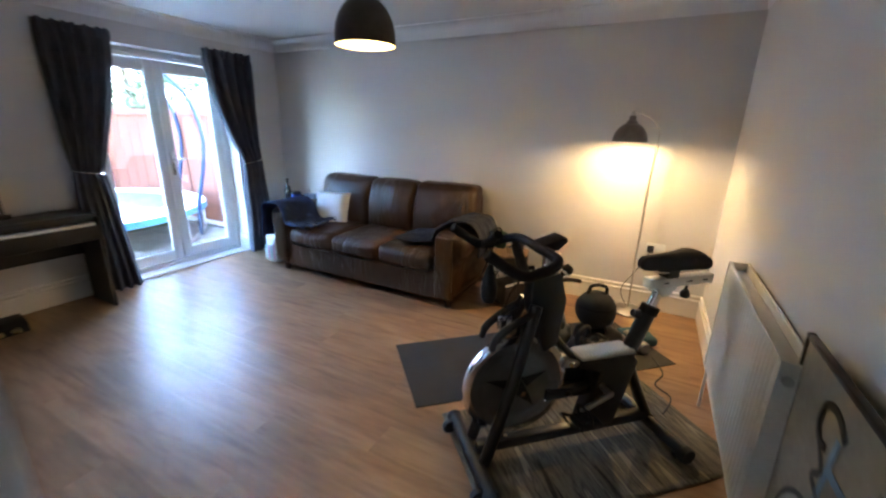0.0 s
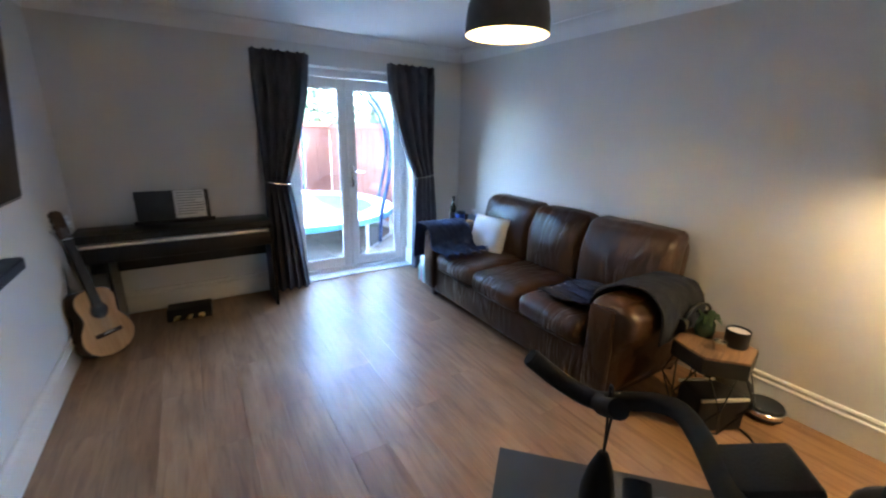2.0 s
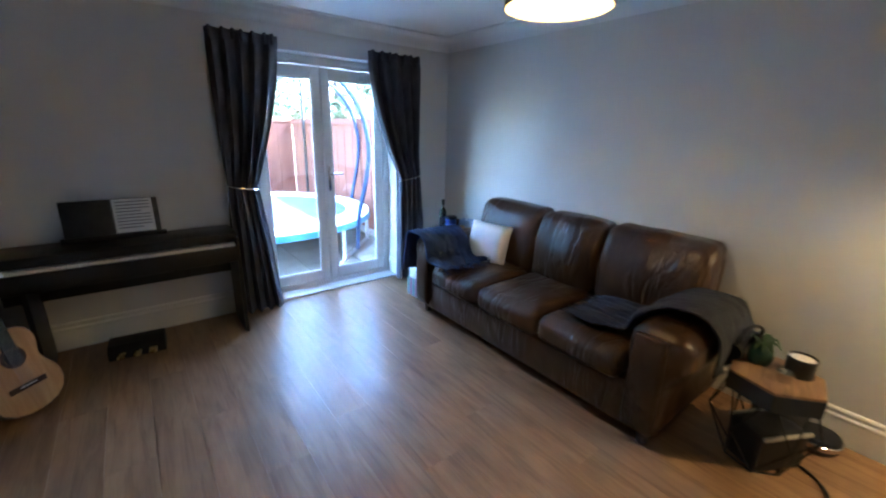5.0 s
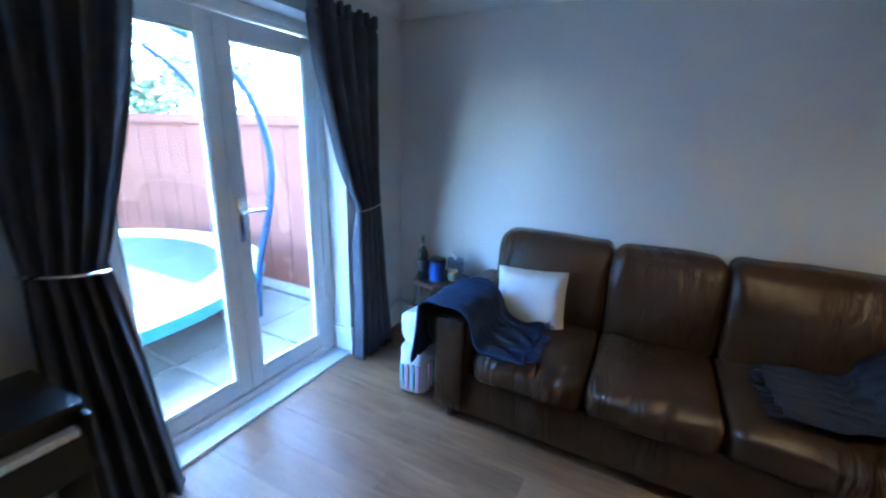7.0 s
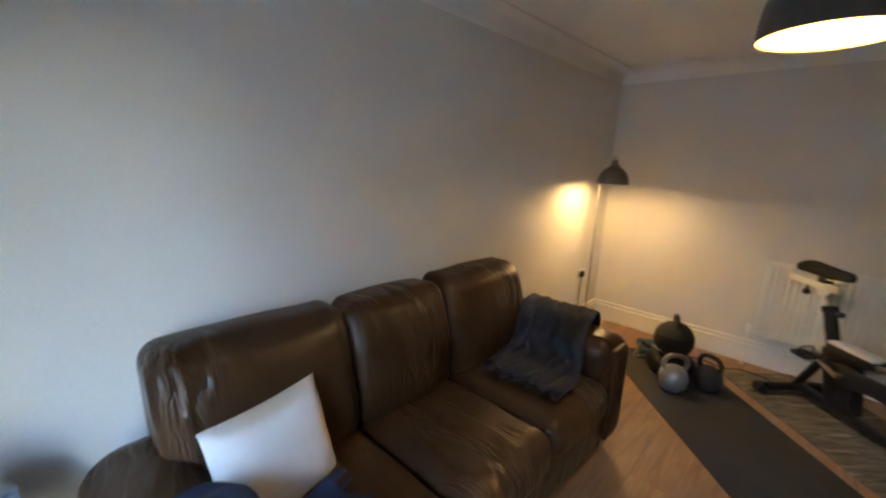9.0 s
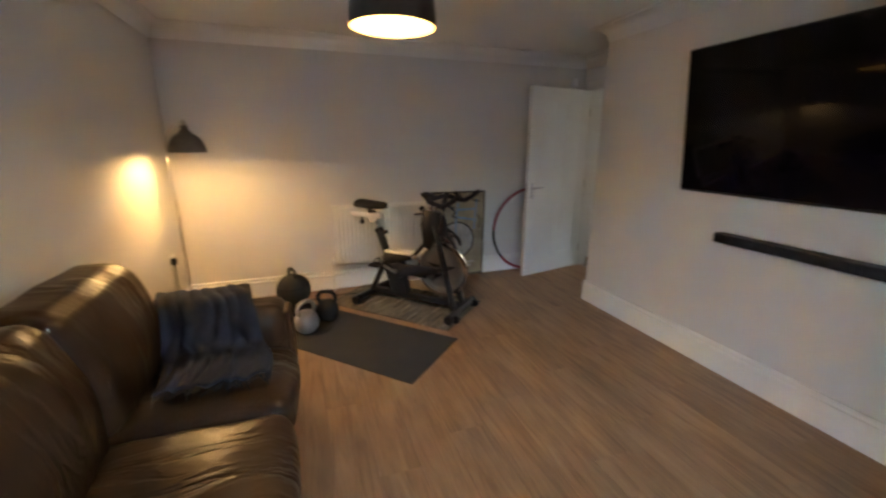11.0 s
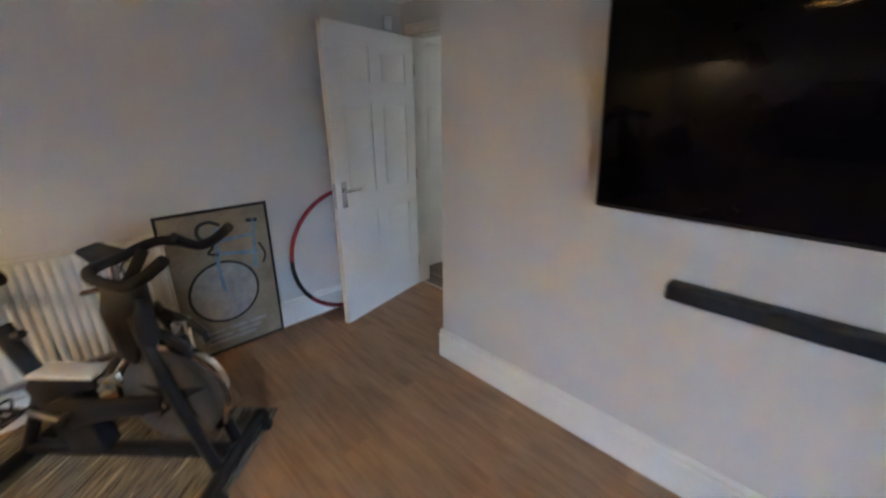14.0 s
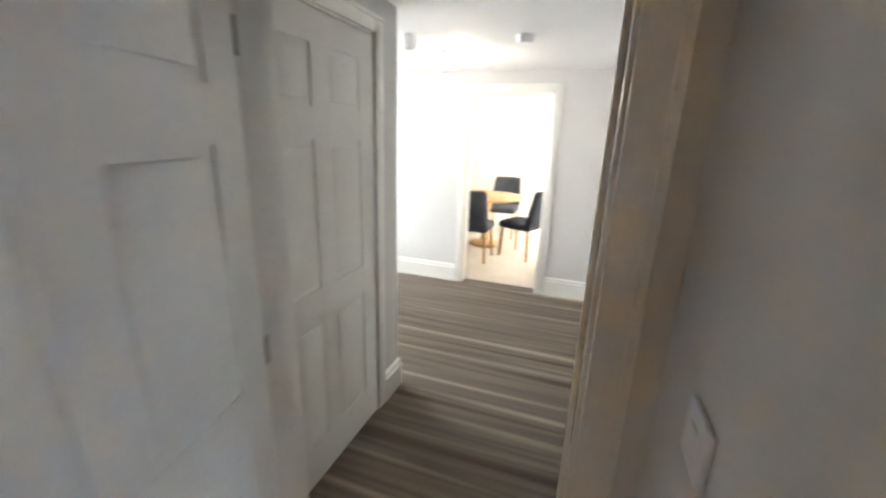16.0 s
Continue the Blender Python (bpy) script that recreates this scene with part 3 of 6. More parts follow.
def panel_door(parent_name, m, width, height, label, handle_at, kind="structure"):
    """A moulded six-panel door; local x from the hinge along the leaf, front and back faces at y 0 and -0.04."""
    th = tagged(new(parent_name), label, "door", kind=kind)
    th.matrix_basis = m
    w, h = width, height
    sx = [0.105, w / 2 - 0.05, w / 2 + 0.05, w - 0.105]
    rows = [(0.20, 0.78), (0.92, 1.52), (1.64, 1.86)]
    body = B()
    box(body, 0, w, -0.0355, -0.0045, 0, h)
    xs = [0, sx[0], sx[1], sx[2], sx[3], w]
    for fy0, fy1 in ((-0.0045, 0.0), (-0.040, -0.0355)):
        for a, b2 in ((0, sx[0]), (sx[1], sx[2]), (sx[3], w)):
            box(body, a, b2, fy0, fy1, 0, h)
        zs = [0] + [v for r in rows for v in r] + [h]
        for i in range(0, len(zs), 2):
            for a, b2 in ((sx[0], sx[1]), (sx[2], sx[3])):
                box(body, a, b2, fy0 + 0.0002, fy1 - 0.0002, zs[i], zs[i + 1])
    leaf = part("leaf", body, GLOSSW, th, smooth=0)
    for a, b2 in ((sx[0], sx[1]), (sx[2], sx[3])):
        for z0, z1 in rows:
            bm = B()
            for f in (-0.0095, -0.0305):
                pad = 0.024
                box(bm, a + pad, b2 - pad, f - 0.0075, f + 0.0075, z0 + pad, z1 - pad, 0.0055, 3)
            part("panel", bm, GLOSSW, leaf)
    if handle_at:
        hx, sgn = handle_at
        for fy, d in ((0.0, 1), (-0.040, -1)):
            bm = B()
            box(bm, hx - 0.021, hx + 0.021, min(fy, fy + d * 0.006), max(fy, fy + d * 0.006), 0.855, 1.025, 0.004)
            tube(bm, smooth_line([(hx, fy, 0.970), (hx, fy + d * 0.045, 0.970), (hx + sgn * 0.02, fy + d * 0.055, 0.972), (hx + sgn * 0.11, fy + d * 0.055, 0.974)], 5), [0.011] * 11 + [0.009, 0.009, 0.009, 0.008, 0.007], 10)
            part("handle", bm, CHROME, th, "polished chrome lever handle on a plate")
        box_bm = box(B(), w - 0.002, w + 0.002, -0.032, -0.010, 0.86, 1.02, 0.001)
        part("latch_plate", box_bm, STEEL, th)
    bm = B()
    for z in (0.22, 0.98, 1.75):
        tube(bm, [(-0.004, 0.004, z - 0.04), (-0.004, 0.004, z + 0.04)], 0.006, 8)
    part("hinge", bm, STEEL, th)
    return th


ang = math.degrees(math.atan2(0.23 - 0.045, 0.23 + 0.62))
panel_door("door_2", pose(RX + 0.008, 0.034, 0.008, 0, 0, ang), 0.862, 1.975, "white six-panel inner door standing open into the room", (0.800, -1))
setting("threshold_strip", box(B(), RX - 0.066, RX - 0.044, 0.03, 0.85, -0.004, 0.005, 0.003), DULLW, "metal threshold strip between laminate and carpet")
bm = B()
box(bm, -0.52, -0.45, S, S + 0.026, 2.03, 2.12, 0.008)
tagged(part("alarm_sensor", bm, PVC), "small white plastic sensor box on the wall", "sensor")
bm = B()
box(bm, -0.425, -0.340, RY - 0.009, RY, 1.155, 1.240, 0.004)
sw = tagged(part("light_switch", bm, PVC), "white plastic light switch on the return wall", "switch")
part("rocker", box(B(), -0.398, -0.367, RY - 0.013, RY - 0.008, 1.175, 1.220, 0.003), PVC, sw)


# ---- sofa ----
def sofa():
    th = thing("sofa", pose(0, 0, 0), "brown leather three-seat sofa with creased cushions", "sofa")
    x0, x1, y0, y1 = 2.565, 3.435, 1.660, 3.735
    a0, a1 = y0 + 0.235, y1 - 0.235
    part("base", soft_box(B(), x0 + 0.03, x1 - 0.02, y0 + 0.04, y1 - 0.04, 0.055, 0.315, 0.03, 10, (0.006, 0, 0), 0.006), LEATHER, th)
    n, gap = 3, 0.002
    w = (a1 - a0) / n
    for i in range(n):
        ya, yb = a0 + i * w + gap, a0 + (i + 1) * w - gap
        part("seat_cushion", soft_box(B(), x0 - 0.012, x1 - 0.20, ya, yb, 0.290, 0.462, 0.060, 16, (0.022, 0.0, 0.020), 0.010, i * 7.0), LEATHER, th)

        def lean(p):
            k = (p.z - 0.42) / 0.5
            return Vector((p.x + 0.10 * k - 0.03 * math.sin(math.pi * max(0, min(1, k))), p.y, p.z))

        yb0 = a0 + i * w + gap - (0.11 if i == 0 else 0)
        yb1 = a0 + (i + 1) * w - gap + (0.11 if i == n - 1 else 0)
        part("back_cushion", soft_box(B(), x1 - 0.325, x1 - 0.115, yb0, yb1, 0.43, 0.925, 0.058, 20, (0.035, 0.0, 0.012), 0.014, 20 + i * 5.0, lean), LEATHER, th)
    part("back_frame", soft_box(B(), x1 - 0.13, x1, y0 + 0.13, y1 - 0.13, 0.10, 0.875, 0.05, 10, (0, 0, 0.0), 0.004), LEATHER, th)
    for ya, yb, s in ((y0, a0, -1), (a1, y1, 1)):
        def roll(p, ya=ya, yb=yb, s=s):
            c, k = (ya + yb) / 2, max(0.0, min(1.0, (p.z - 0.36) / 0.12))
            out = max(0.0, s * (p.y - c)) / ((yb - ya) / 2)
            return Vector((p.x, c + (p.y - c) * (0.84 + 0.16 * k) + s * 0.055 * k * out, p.z))

        arm = part("arm", soft_box(B(), x0 + 0.005, x1 - 0.06, ya, yb, 0.075, 0.645, 0.085, 16, (0.0, 0.008, 0.014), 0.008, 40 + s, roll), LEATHER, th)
        c = (ya + yb) / 2
        part("front_panel", soft_box(B(), x0 - 0.012, x0 + 0.03, c - 0.080, c + 0.080, 0.10, 0.610, 0.020, 8, (0.008, 0, 0), 0.003, 3.0), LEATHER, arm)
    for fx in (x0 + 0.08, x1 - 0.08):
        for fy in (y0 + 0.10, y1 - 0.10):
            part("foot", lathe(B(), [(0, 0.0), (0.026, 0.0), (0.036, 0.07), (0, 0.07)], 14, pose(fx, fy, 0.0)), DKWOOD, th)
    return th


sofa()


def scatter_cushion():
    th = thing("cushion", pose(3.030, 3.345, 0.604, 0, 19, 12), "white linen scatter cushion leaning on the sofa back", "cushion")
    n = 18

    def half(sgn):
        def at(u, v):
            a, b = 2 * u - 1, 2 * v - 1
            e = max(0.0, (1 - a ** 4) * (1 - b ** 4)) ** 0.55
            pinch = 1 - 0.055 * (1 - a * a) * abs(b) ** 3 - 0.055 * (1 - b * b) * abs(a) ** 3
            return Vector((sgn * 0.065 * e + 0.004 * noise.noise(Vector((a * 3, b * 3, sgn))), 0.195 * a * pinch, 0.175 * b * pinch))
        return at

    bm = B()
    sheet(bm, half(1), n, n)
    sheet(bm, half(-1), n, n)
    bmesh.ops.remove_doubles(bm, verts=bm.verts, dist=0.002)
    part("cover", bm, LINEN, th)
    return th


scatter_cushion()


def throw(name, line, x0, x1, material, label, seed, skew=0.0):
    """A blanket over an arm: a line in y, z drawn along x, with folds and a ragged end."""
    th = thing(name, pose(0, 0, 0), label, "blanket")
    pts = smooth_line([(0, y, z) for y, z in line], 8)

    def at(u, v):
        f = v * (len(pts) - 1)
        i = min(int(f), len(pts) - 2)
        p = pts[i].lerp(pts[i + 1], f - i)
        wob = noise.noise(Vector((u * 4 + seed, v * 5, seed)))
        fold = 0.015 * math.sin(u * 21 + 3.2 * math.sin(v * 5 + seed)) * (0.3 + v)
        crumple = noise.noise(Vector((u * 11, v * 13, seed + 3)))
        x = x0 + (x1 - x0) * u + skew * v + 0.06 * wob * v
        return Vector((x, p.y + 0.020 * wob + 0.008 * crumple, p.z + 0.012 + abs(0.026 * wob) + abs(fold) + abs(0.010 * crumple)))

    solid(part("cloth", sheet(B(), at, 44, 60), material, th), 0.010, 1.0)
    bm = B()
    for i in range(40):
        p = at((i + 0.5) / 40, 1.0)
        q = at((i + 0.5) / 40, 0.97)
        d = (p - q).normalized()
        tube(bm, [p, p + d * 0.025 + Vector((0.004 * math.sin(i * 2.7), 0, -0.002)), p + d * 0.045 + Vector((0.010 * math.sin(i * 1.9), 0, -0.004))], [0.003, 0.003, 0.002], 5)
    part("fringe", bm, material, th)
    return th


throw("blanket", [(3.80, 0.33), (3.775, 0.52), (3.74, 0.64), (3.62, 0.685), (3.50, 0.64), (3.455, 0.53), (3.38, 0.488), (3.22, 0.485)], 2.50, 2.93, NAVY, "navy wool throw draped over the sofa arm", 1.0, -0.02)
throw("blanket", [(1.575, 0.40), (1.570, 0.56), (1.63, 0.668), (1.80, 0.678), (1.920, 0.60), (1.962, 0.502), (2.08, 0.492), (2.28, 0.488)], 2.80, 3.22, SLATE, "slate blue knitted throw over the sofa arm and seat", 5.0, -0.17)


# ---- television wall ----
def television():
    y0, y1, z0, z1 = 1.878, 3.362, 1.135, 1.985
    th = thing("television", pose(0.066, 0, 1.135, 0, 6, 0) @ pose(-0.066, 0, -1.135), "large black flat-screen television hung on the wall, switched off", "television")
    part("casing", box(B(), 0.030, 0.062, y0, y1, z0, z1, 0.005), BLACKP, th)
    part("screen", box(B(), 0.0615, 0.066, y0 + 0.010, y1 - 0.010, z0 + 0.016, z1 - 0.010, 0.001), TVG, th)
    part("wall_bracket", box(B(), -0.075, 0.032, 2.40, 2.84, 1.40, 1.72, 0.003), BLACKP, th)
    return th


television()


def soundbar():
    th = thing("soundbar", pose(0, 0, 0), "long black soundbar fixed to the wall below the television", "soundbar")
    part("body", box(B(), 0.012, 0.086, 2.175, 3.085, 0.850, 0.908, 0.008), BLACKP, th)
    part("grille", box(B(), 0.085, 0.090, 2.185, 3.075, 0.855, 0.903, 0.003), FOAM, th)
    part("wall_bracket", box(B(), 0.0, 0.016, 2.45, 2.88, 0.855, 0.890, 0.002), STEEL, th)
    return th


soundbar()


# ---- piano corner ----
def piano():
    th = thing("digital_piano", pose(0, 0, 0), "black digital piano on a slab-sided stand", "piano")
    x0, x1, y0, y1 = 0.030, 1.315, 4.075, 4.430
    for a, b2 in ((x0 + 0.165, x0 + 0.190), (x1 - 0.025, x1)):
        side = prism(B(), [(y0 + 0.02, 0.0), (y1, 0.0), (y1, 0.60), (y0 + 0.01, 0.60)], 0, b2 - a, Matrix(((0, 0, 1, a), (1, 0, 0, 0), (0, 1, 0, 0), (0, 0, 0, 1))))
        part("side_panel", side, BLACKW, th, smooth=0)
    part("back_panel", box(B(), x0 + 0.025, x1 - 0.025, y1 - 0.03, y1 - 0.012, 0.40, 0.60, 0.002), BLACKW, th)
    part("key_slip", box(B(), x0, x1, y0 + 0.005, y0 + 0.04, 0.562, 0.672, 0.006), BLACKW, th)
    part("key_bed", box(B(), x0, x1, y0 + 0.035, y1, 0.585, 0.668, 0.004), BLACKW, th)
    part("cheek", box(B(), x0, x0 + 0.02, y0, y1 - 0.15, 0.60, 0.735, 0.006), BLACKW, th)
    part("cheek", box(B(), x1 - 0.02, x1, y0, y1 - 0.15, 0.60, 0.735, 0.006), BLACKW, th)
    part("top_panel", box(B(), x0, x1, y0 + 0.038, y1, 0.700, 0.760, 0.008), BLACKW, th)
    part("music_rest", box(B(), 0.38, 0.92, 4.345, 4.358, 0.758, 0.79, 0.002), BLACKW, th)
    n = 52
    kx0, kx1 = x0 + 0.024, x1 - 0.024
    w = (kx1 - kx0) / n
    for i in range(n):
        part("white_key", box(B(), kx0 + i * w + 0.0006, kx0 + (i + 1) * w - 0.0006, y0 + 0.022, y0 + 0.160, 0.670, 0.692, 0.0015, 1), PAPER, th, smooth=0)
    for i in range(n - 1):
        if i % 7 in (0, 1, 3, 4, 5):
            part("black_key", box(B(), kx0 + (i + 1) * w - 0.006, kx0 + (i + 1) * w + 0.006, y0 + 0.068, y0 + 0.160, 0.690, 0.704, 0.002, 1), BLACKP, th, smooth=0)
    return th


piano()


def pedal_unit():
    th = thing("pedal_unit", pose(0.645, 4.235, 0, 0, 0, -4), "black three-pedal piano unit lying on the floor", "piano pedals")
    part("housing", prism(B(), [(-0.09, 0), (0.09, 0), (0.09, 0.085), (-0.05, 0.085), (-0.09, 0.05)], -0.155, 0.155, Matrix(((0, 0, 1, 0), (1, 0, 0, 0), (0, 1, 0, 0), (0, 0, 0, 1))), 0.004), BLACKP, th)
    for x in (-0.085, 0.0, 0.085):
        part("pedal", soft_box(B(), x - 0.022, x + 0.022, -0.155, -0.07, 0.028, 0.044, 0.007, 5), BRASS, th)
    return th


pedal_unit()


def music_folder():
    th = thing("music_book", pose(0.645, 4.352, 0.79, -9, 0, 0), "open black music book with a white printed sheet", "book")
    part("cover", box(B(), -0.245, 0.005, 0.0, 0.008, 0.0, 0.225, 0.002), BOOKB, th, "glossy black cover page")
    part("cover", box(B(), 0.007, 0.250, 0.002, 0.008, 0.0, 0.225, 0.002), BOOKB, th)
    page = part("page", box(B(), 0.010, 0.220, -0.002, 0.001, 0.004, 0.222, 0.0005), PAPER, th, "white sheet of printed music")
    for i in range(9):
        z = 0.200 - i * 0.021
        part("printed_line", box(B(), 0.025, 0.205 - (0.05 if i in (3, 8) else 0), -0.0032, -0.0018, z, z + 0.006), INK, page, smooth=0)
    return th


music_folder()


def guitar():
    foot, head = Vector((0.215, 3.765, 0.0)), Vector((0.035, 3.975, 0.955))
    up = (head - foot).normalized()
    face = Vector((0.72, -0.69, 0.0))
    face = (face - up * face.dot(up)).normalized()
    side = up.cross(face).normalized()
    m = Matrix(((side.x, face.x, up.x, foot.x), (side.y, face.y, up.y, foot.y), (side.z, face.z, up.z, foot.z + 0.02), (0, 0, 0, 1)))
    th = thing("acoustic_guitar", m, "classical guitar with a pale spruce top leaning in the corner", "guitar")
    half = [(0.0, 0.0), (0.05, 0.004), (0.105, 0.022), (0.150, 0.060), (0.172, 0.11), (0.174, 0.155), (0.158, 0.205), (0.130, 0.245), (0.116, 0.275), (0.114, 0.300), (0.122, 0.335), (0.131, 0.370), (0.130, 0.405), (0.112, 0.445), (0.075, 0.468), (0.03, 0.474)]
    k = 0.97
    outline = [(x * k, z * k) for x, z in half] + [(-x * k, z * k) for x, z in half[::-1] if x > 0]
    lie = Matrix(((1, 0, 0, 0), (0, 0, 1, 0), (0, 1, 0, 0), (0, 0, 0, 1)))
    part("sides_and_back", prism(B(), outline, -0.092, -0.002, lie), DKWOOD, th, "dark rosewood back and sides")
    top = part("soundboard", prism(B(), [(x * 0.985, z * 0.985 + 0.003) for x, z in outline], -0.003, 0.001, lie), SPRUCE, th, "honey-coloured spruce top")
    part("soundhole", lathe(B(), [(0, 0), (0.042, 0)], 28, Matrix.Translation((0, 0.0022, 0.310)) @ pose(0, 0, 0, 90)), BLACKP, top)
    part("rosette", lathe(B(), [(0.043, 0), (0.043, 0.0016), (0.056, 0.0016), (0.056, 0)], 28, Matrix.Translation((0, 0.0025, 0.310)) @ pose(0, 0, 0, 90), True), DKWOOD, top)
    part("bridge", box(B(), -0.085, 0.085, 0.001, 0.011, 0.135, 0.163, 0.003), DKWOOD, top)
    part("saddle", box(B(), -0.04, 0.04, 0.010, 0.015, 0.150, 0.154, 0.001), PAPER, top)
    part("fretboard", prism(B(), [(-0.030, 0.355), (0.030, 0.355), (0.026, 0.800), (-0.026, 0.800)], 0.001, 0.009, lie), BLACKP, th, smooth=0)
    part("neck", soft_box(B(), -0.025, 0.025, -0.022, 0.002, 0.45, 0.80, 0.010, 6), DKWOOD, th)
    part("nut", box(B(), -0.027, 0.027, 0.0, 0.012, 0.800, 0.806, 0.001), PAPER, th)
    part("headstock", prism(B(), [(-0.028, 0.806), (0.028, 0.806), (0.037, 0.845), (0.036, 0.975), (0.012, 0.990), (-0.012, 0.990), (-0.036, 0.975), (-0.037, 0.845)], -0.024, -0.004, lie, 0.003), DKWOOD, th)
    for z in (0.865, 0.905, 0.945):
        for s in (-1, 1):
            bm = B()
            tube(bm, [(s * 0.034, -0.014, z), (s * 0.052, -0.014, z)], 0.003, 8)
            soft_box(bm, s * 0.058 - 0.008, s * 0.058 + 0.008, -0.020, -0.008, z - 0.010, z + 0.010, 0.005, 4)
            part("tuning_peg", bm, PAPER, th, "pale tuning peg")
    for i in range(6):
        x = -0.021 + 0.0084 * i
        part("string", tube(B(), [(x * 1.25, 0.014, 0.152), (x, 0.0115, 0.803), (x * 0.9, -0.003, 0.88)], 0.0006, 4), STEEL, th)
    return th


guitar()


# ---- lamps ----
def floor_lamp():
    bx, by = 3.340, 0.425
    th = thing("floor_lamp", pose(bx, by, 0), "brushed steel floor lamp with a dome shade, lit", "floor lamp")
    part("base", lathe(B(), [(0, 0.0), (0.127, 0.0), (0.132, 0.006), (0.130, 0.014), (0.118, 0.022), (0.030, 0.030), (0.016, 0.040), (0, 0.042)], 40), STEEL, th)
    part("pole", tube(B(), [(0, 0, 0.03), (0, 0, 0.98)], 0.0075, 14), STEEL, th)
    part("joint", lathe(B(), [(0, 0.96), (0.011, 0.96), (0.011, 1.0), (0, 1.0)], 14), STEEL, th)
    sx, sy = 3.176 - bx, 0.594 - by
    arm = smooth_line([(0, 0, 0.98), (0.006, -0.006, 1.18), (0.010, -0.016, 1.38), (-0.004, -0.006, 1.460), (-0.055, 0.050, 1.535), (sx + 0.02, sy - 0.02, 1.578), (sx, sy, 1.580)], 7)
    part("arm", tube(B(), arm, 0.006, 12), STEEL, th)
    dome = [(0.014, 0.185), (0.022, 0.180), (0.024, 0.150), (0.034, 0.146)] + [(0.118 * math.sin(radians(a)), 0.136 * math.cos(radians(a)) + 0.002) for a in range(20, 91, 7)]
    prof = dome + [(r - 0.003 if r > 0.03 else r * 0.8, z - (0.003 if z > 0.02 else -0.0005)) for r, z in dome[::-1]]
    part("shade", lathe(B(), prof, 40, pose(sx, sy, 1.367), True), PEWTER, th, "pewter dome shade")
    inn = [(r - 0.0045, z - 0.005 if z > 0.01 else z + 0.001) for r, z in dome if r > 0.03]
    part("lining", lathe(B(), inn, 40, pose(sx, sy, 1.367)), SHADEW, th, "white inner lining")
    part("cap", lathe(B(), [(0, 0.215), (0.012, 0.213), (0.016, 0.190), (0.020, 0.178), (0, 0.178)], 16, pose(sx, sy, 1.367)), STEEL, th)
    bulb = lathe(B(), [(0, 0.022), (0.014, 0.024), (0.024, 0.034), (0.026, 0.048), (0.019, 0.066), (0.012, 0.078), (0, 0.080)], 18, pose(sx, sy, 1.405))
    part("bulb", bulb, BULB, th, "glowing warm bulb")
    return th


floor_lamp()


def pendant():
    th = thing("pendant_lamp", pose(2.032, 2.062, 0), "dark bronze pendant lamp with a gold lining, lit", "pendant lamp")
    prof = [(0.182, 1.902), (0.180, 1.955), (0.172, 2.010), (0.155, 2.060), (0.128, 2.105), (0.092, 2.140), (0.050, 2.160), (0.034, 2.165)]
    part("shade", lathe(B(), prof + [(0.033, 2.160)] + [(r - 0.0025, z - 0.0015) for r, z in prof[-2::-1]], 48, None, True), SHADE, th)
    inner = [(r - 0.004, z - 0.002 if i else z + 0.001) for i, (r, z) in enumerate(prof)]
    part("lining", lathe(B(), inner, 48), GOLD, th, "gold inner lining")
    part("cup", lathe(B(), [(0, 2.235), (0.022, 2.233), (0.030, 2.215), (0.033, 2.160), (0, 2.160)], 24), SHADE, th)
    part("cord", tube(B(), [(0, 0, 2.23), (0, 0, H)], 0.004, 8), BLACKP, th)
    part("ceiling_rose", lathe(B(), [(0, H - 0.028), (0.035, H - 0.026), (0.048, H), (0, H)], 24), SHADE, th)
    part("bulb", lathe(B(), [(0, 2.005), (0.022, 2.012), (0.030, 2.035), (0.024, 2.065), (0.014, 2.09), (0.014, 2.15), (0, 2.15)], 20), BULB, th, "glowing warm bulb")
    return th


pendant()


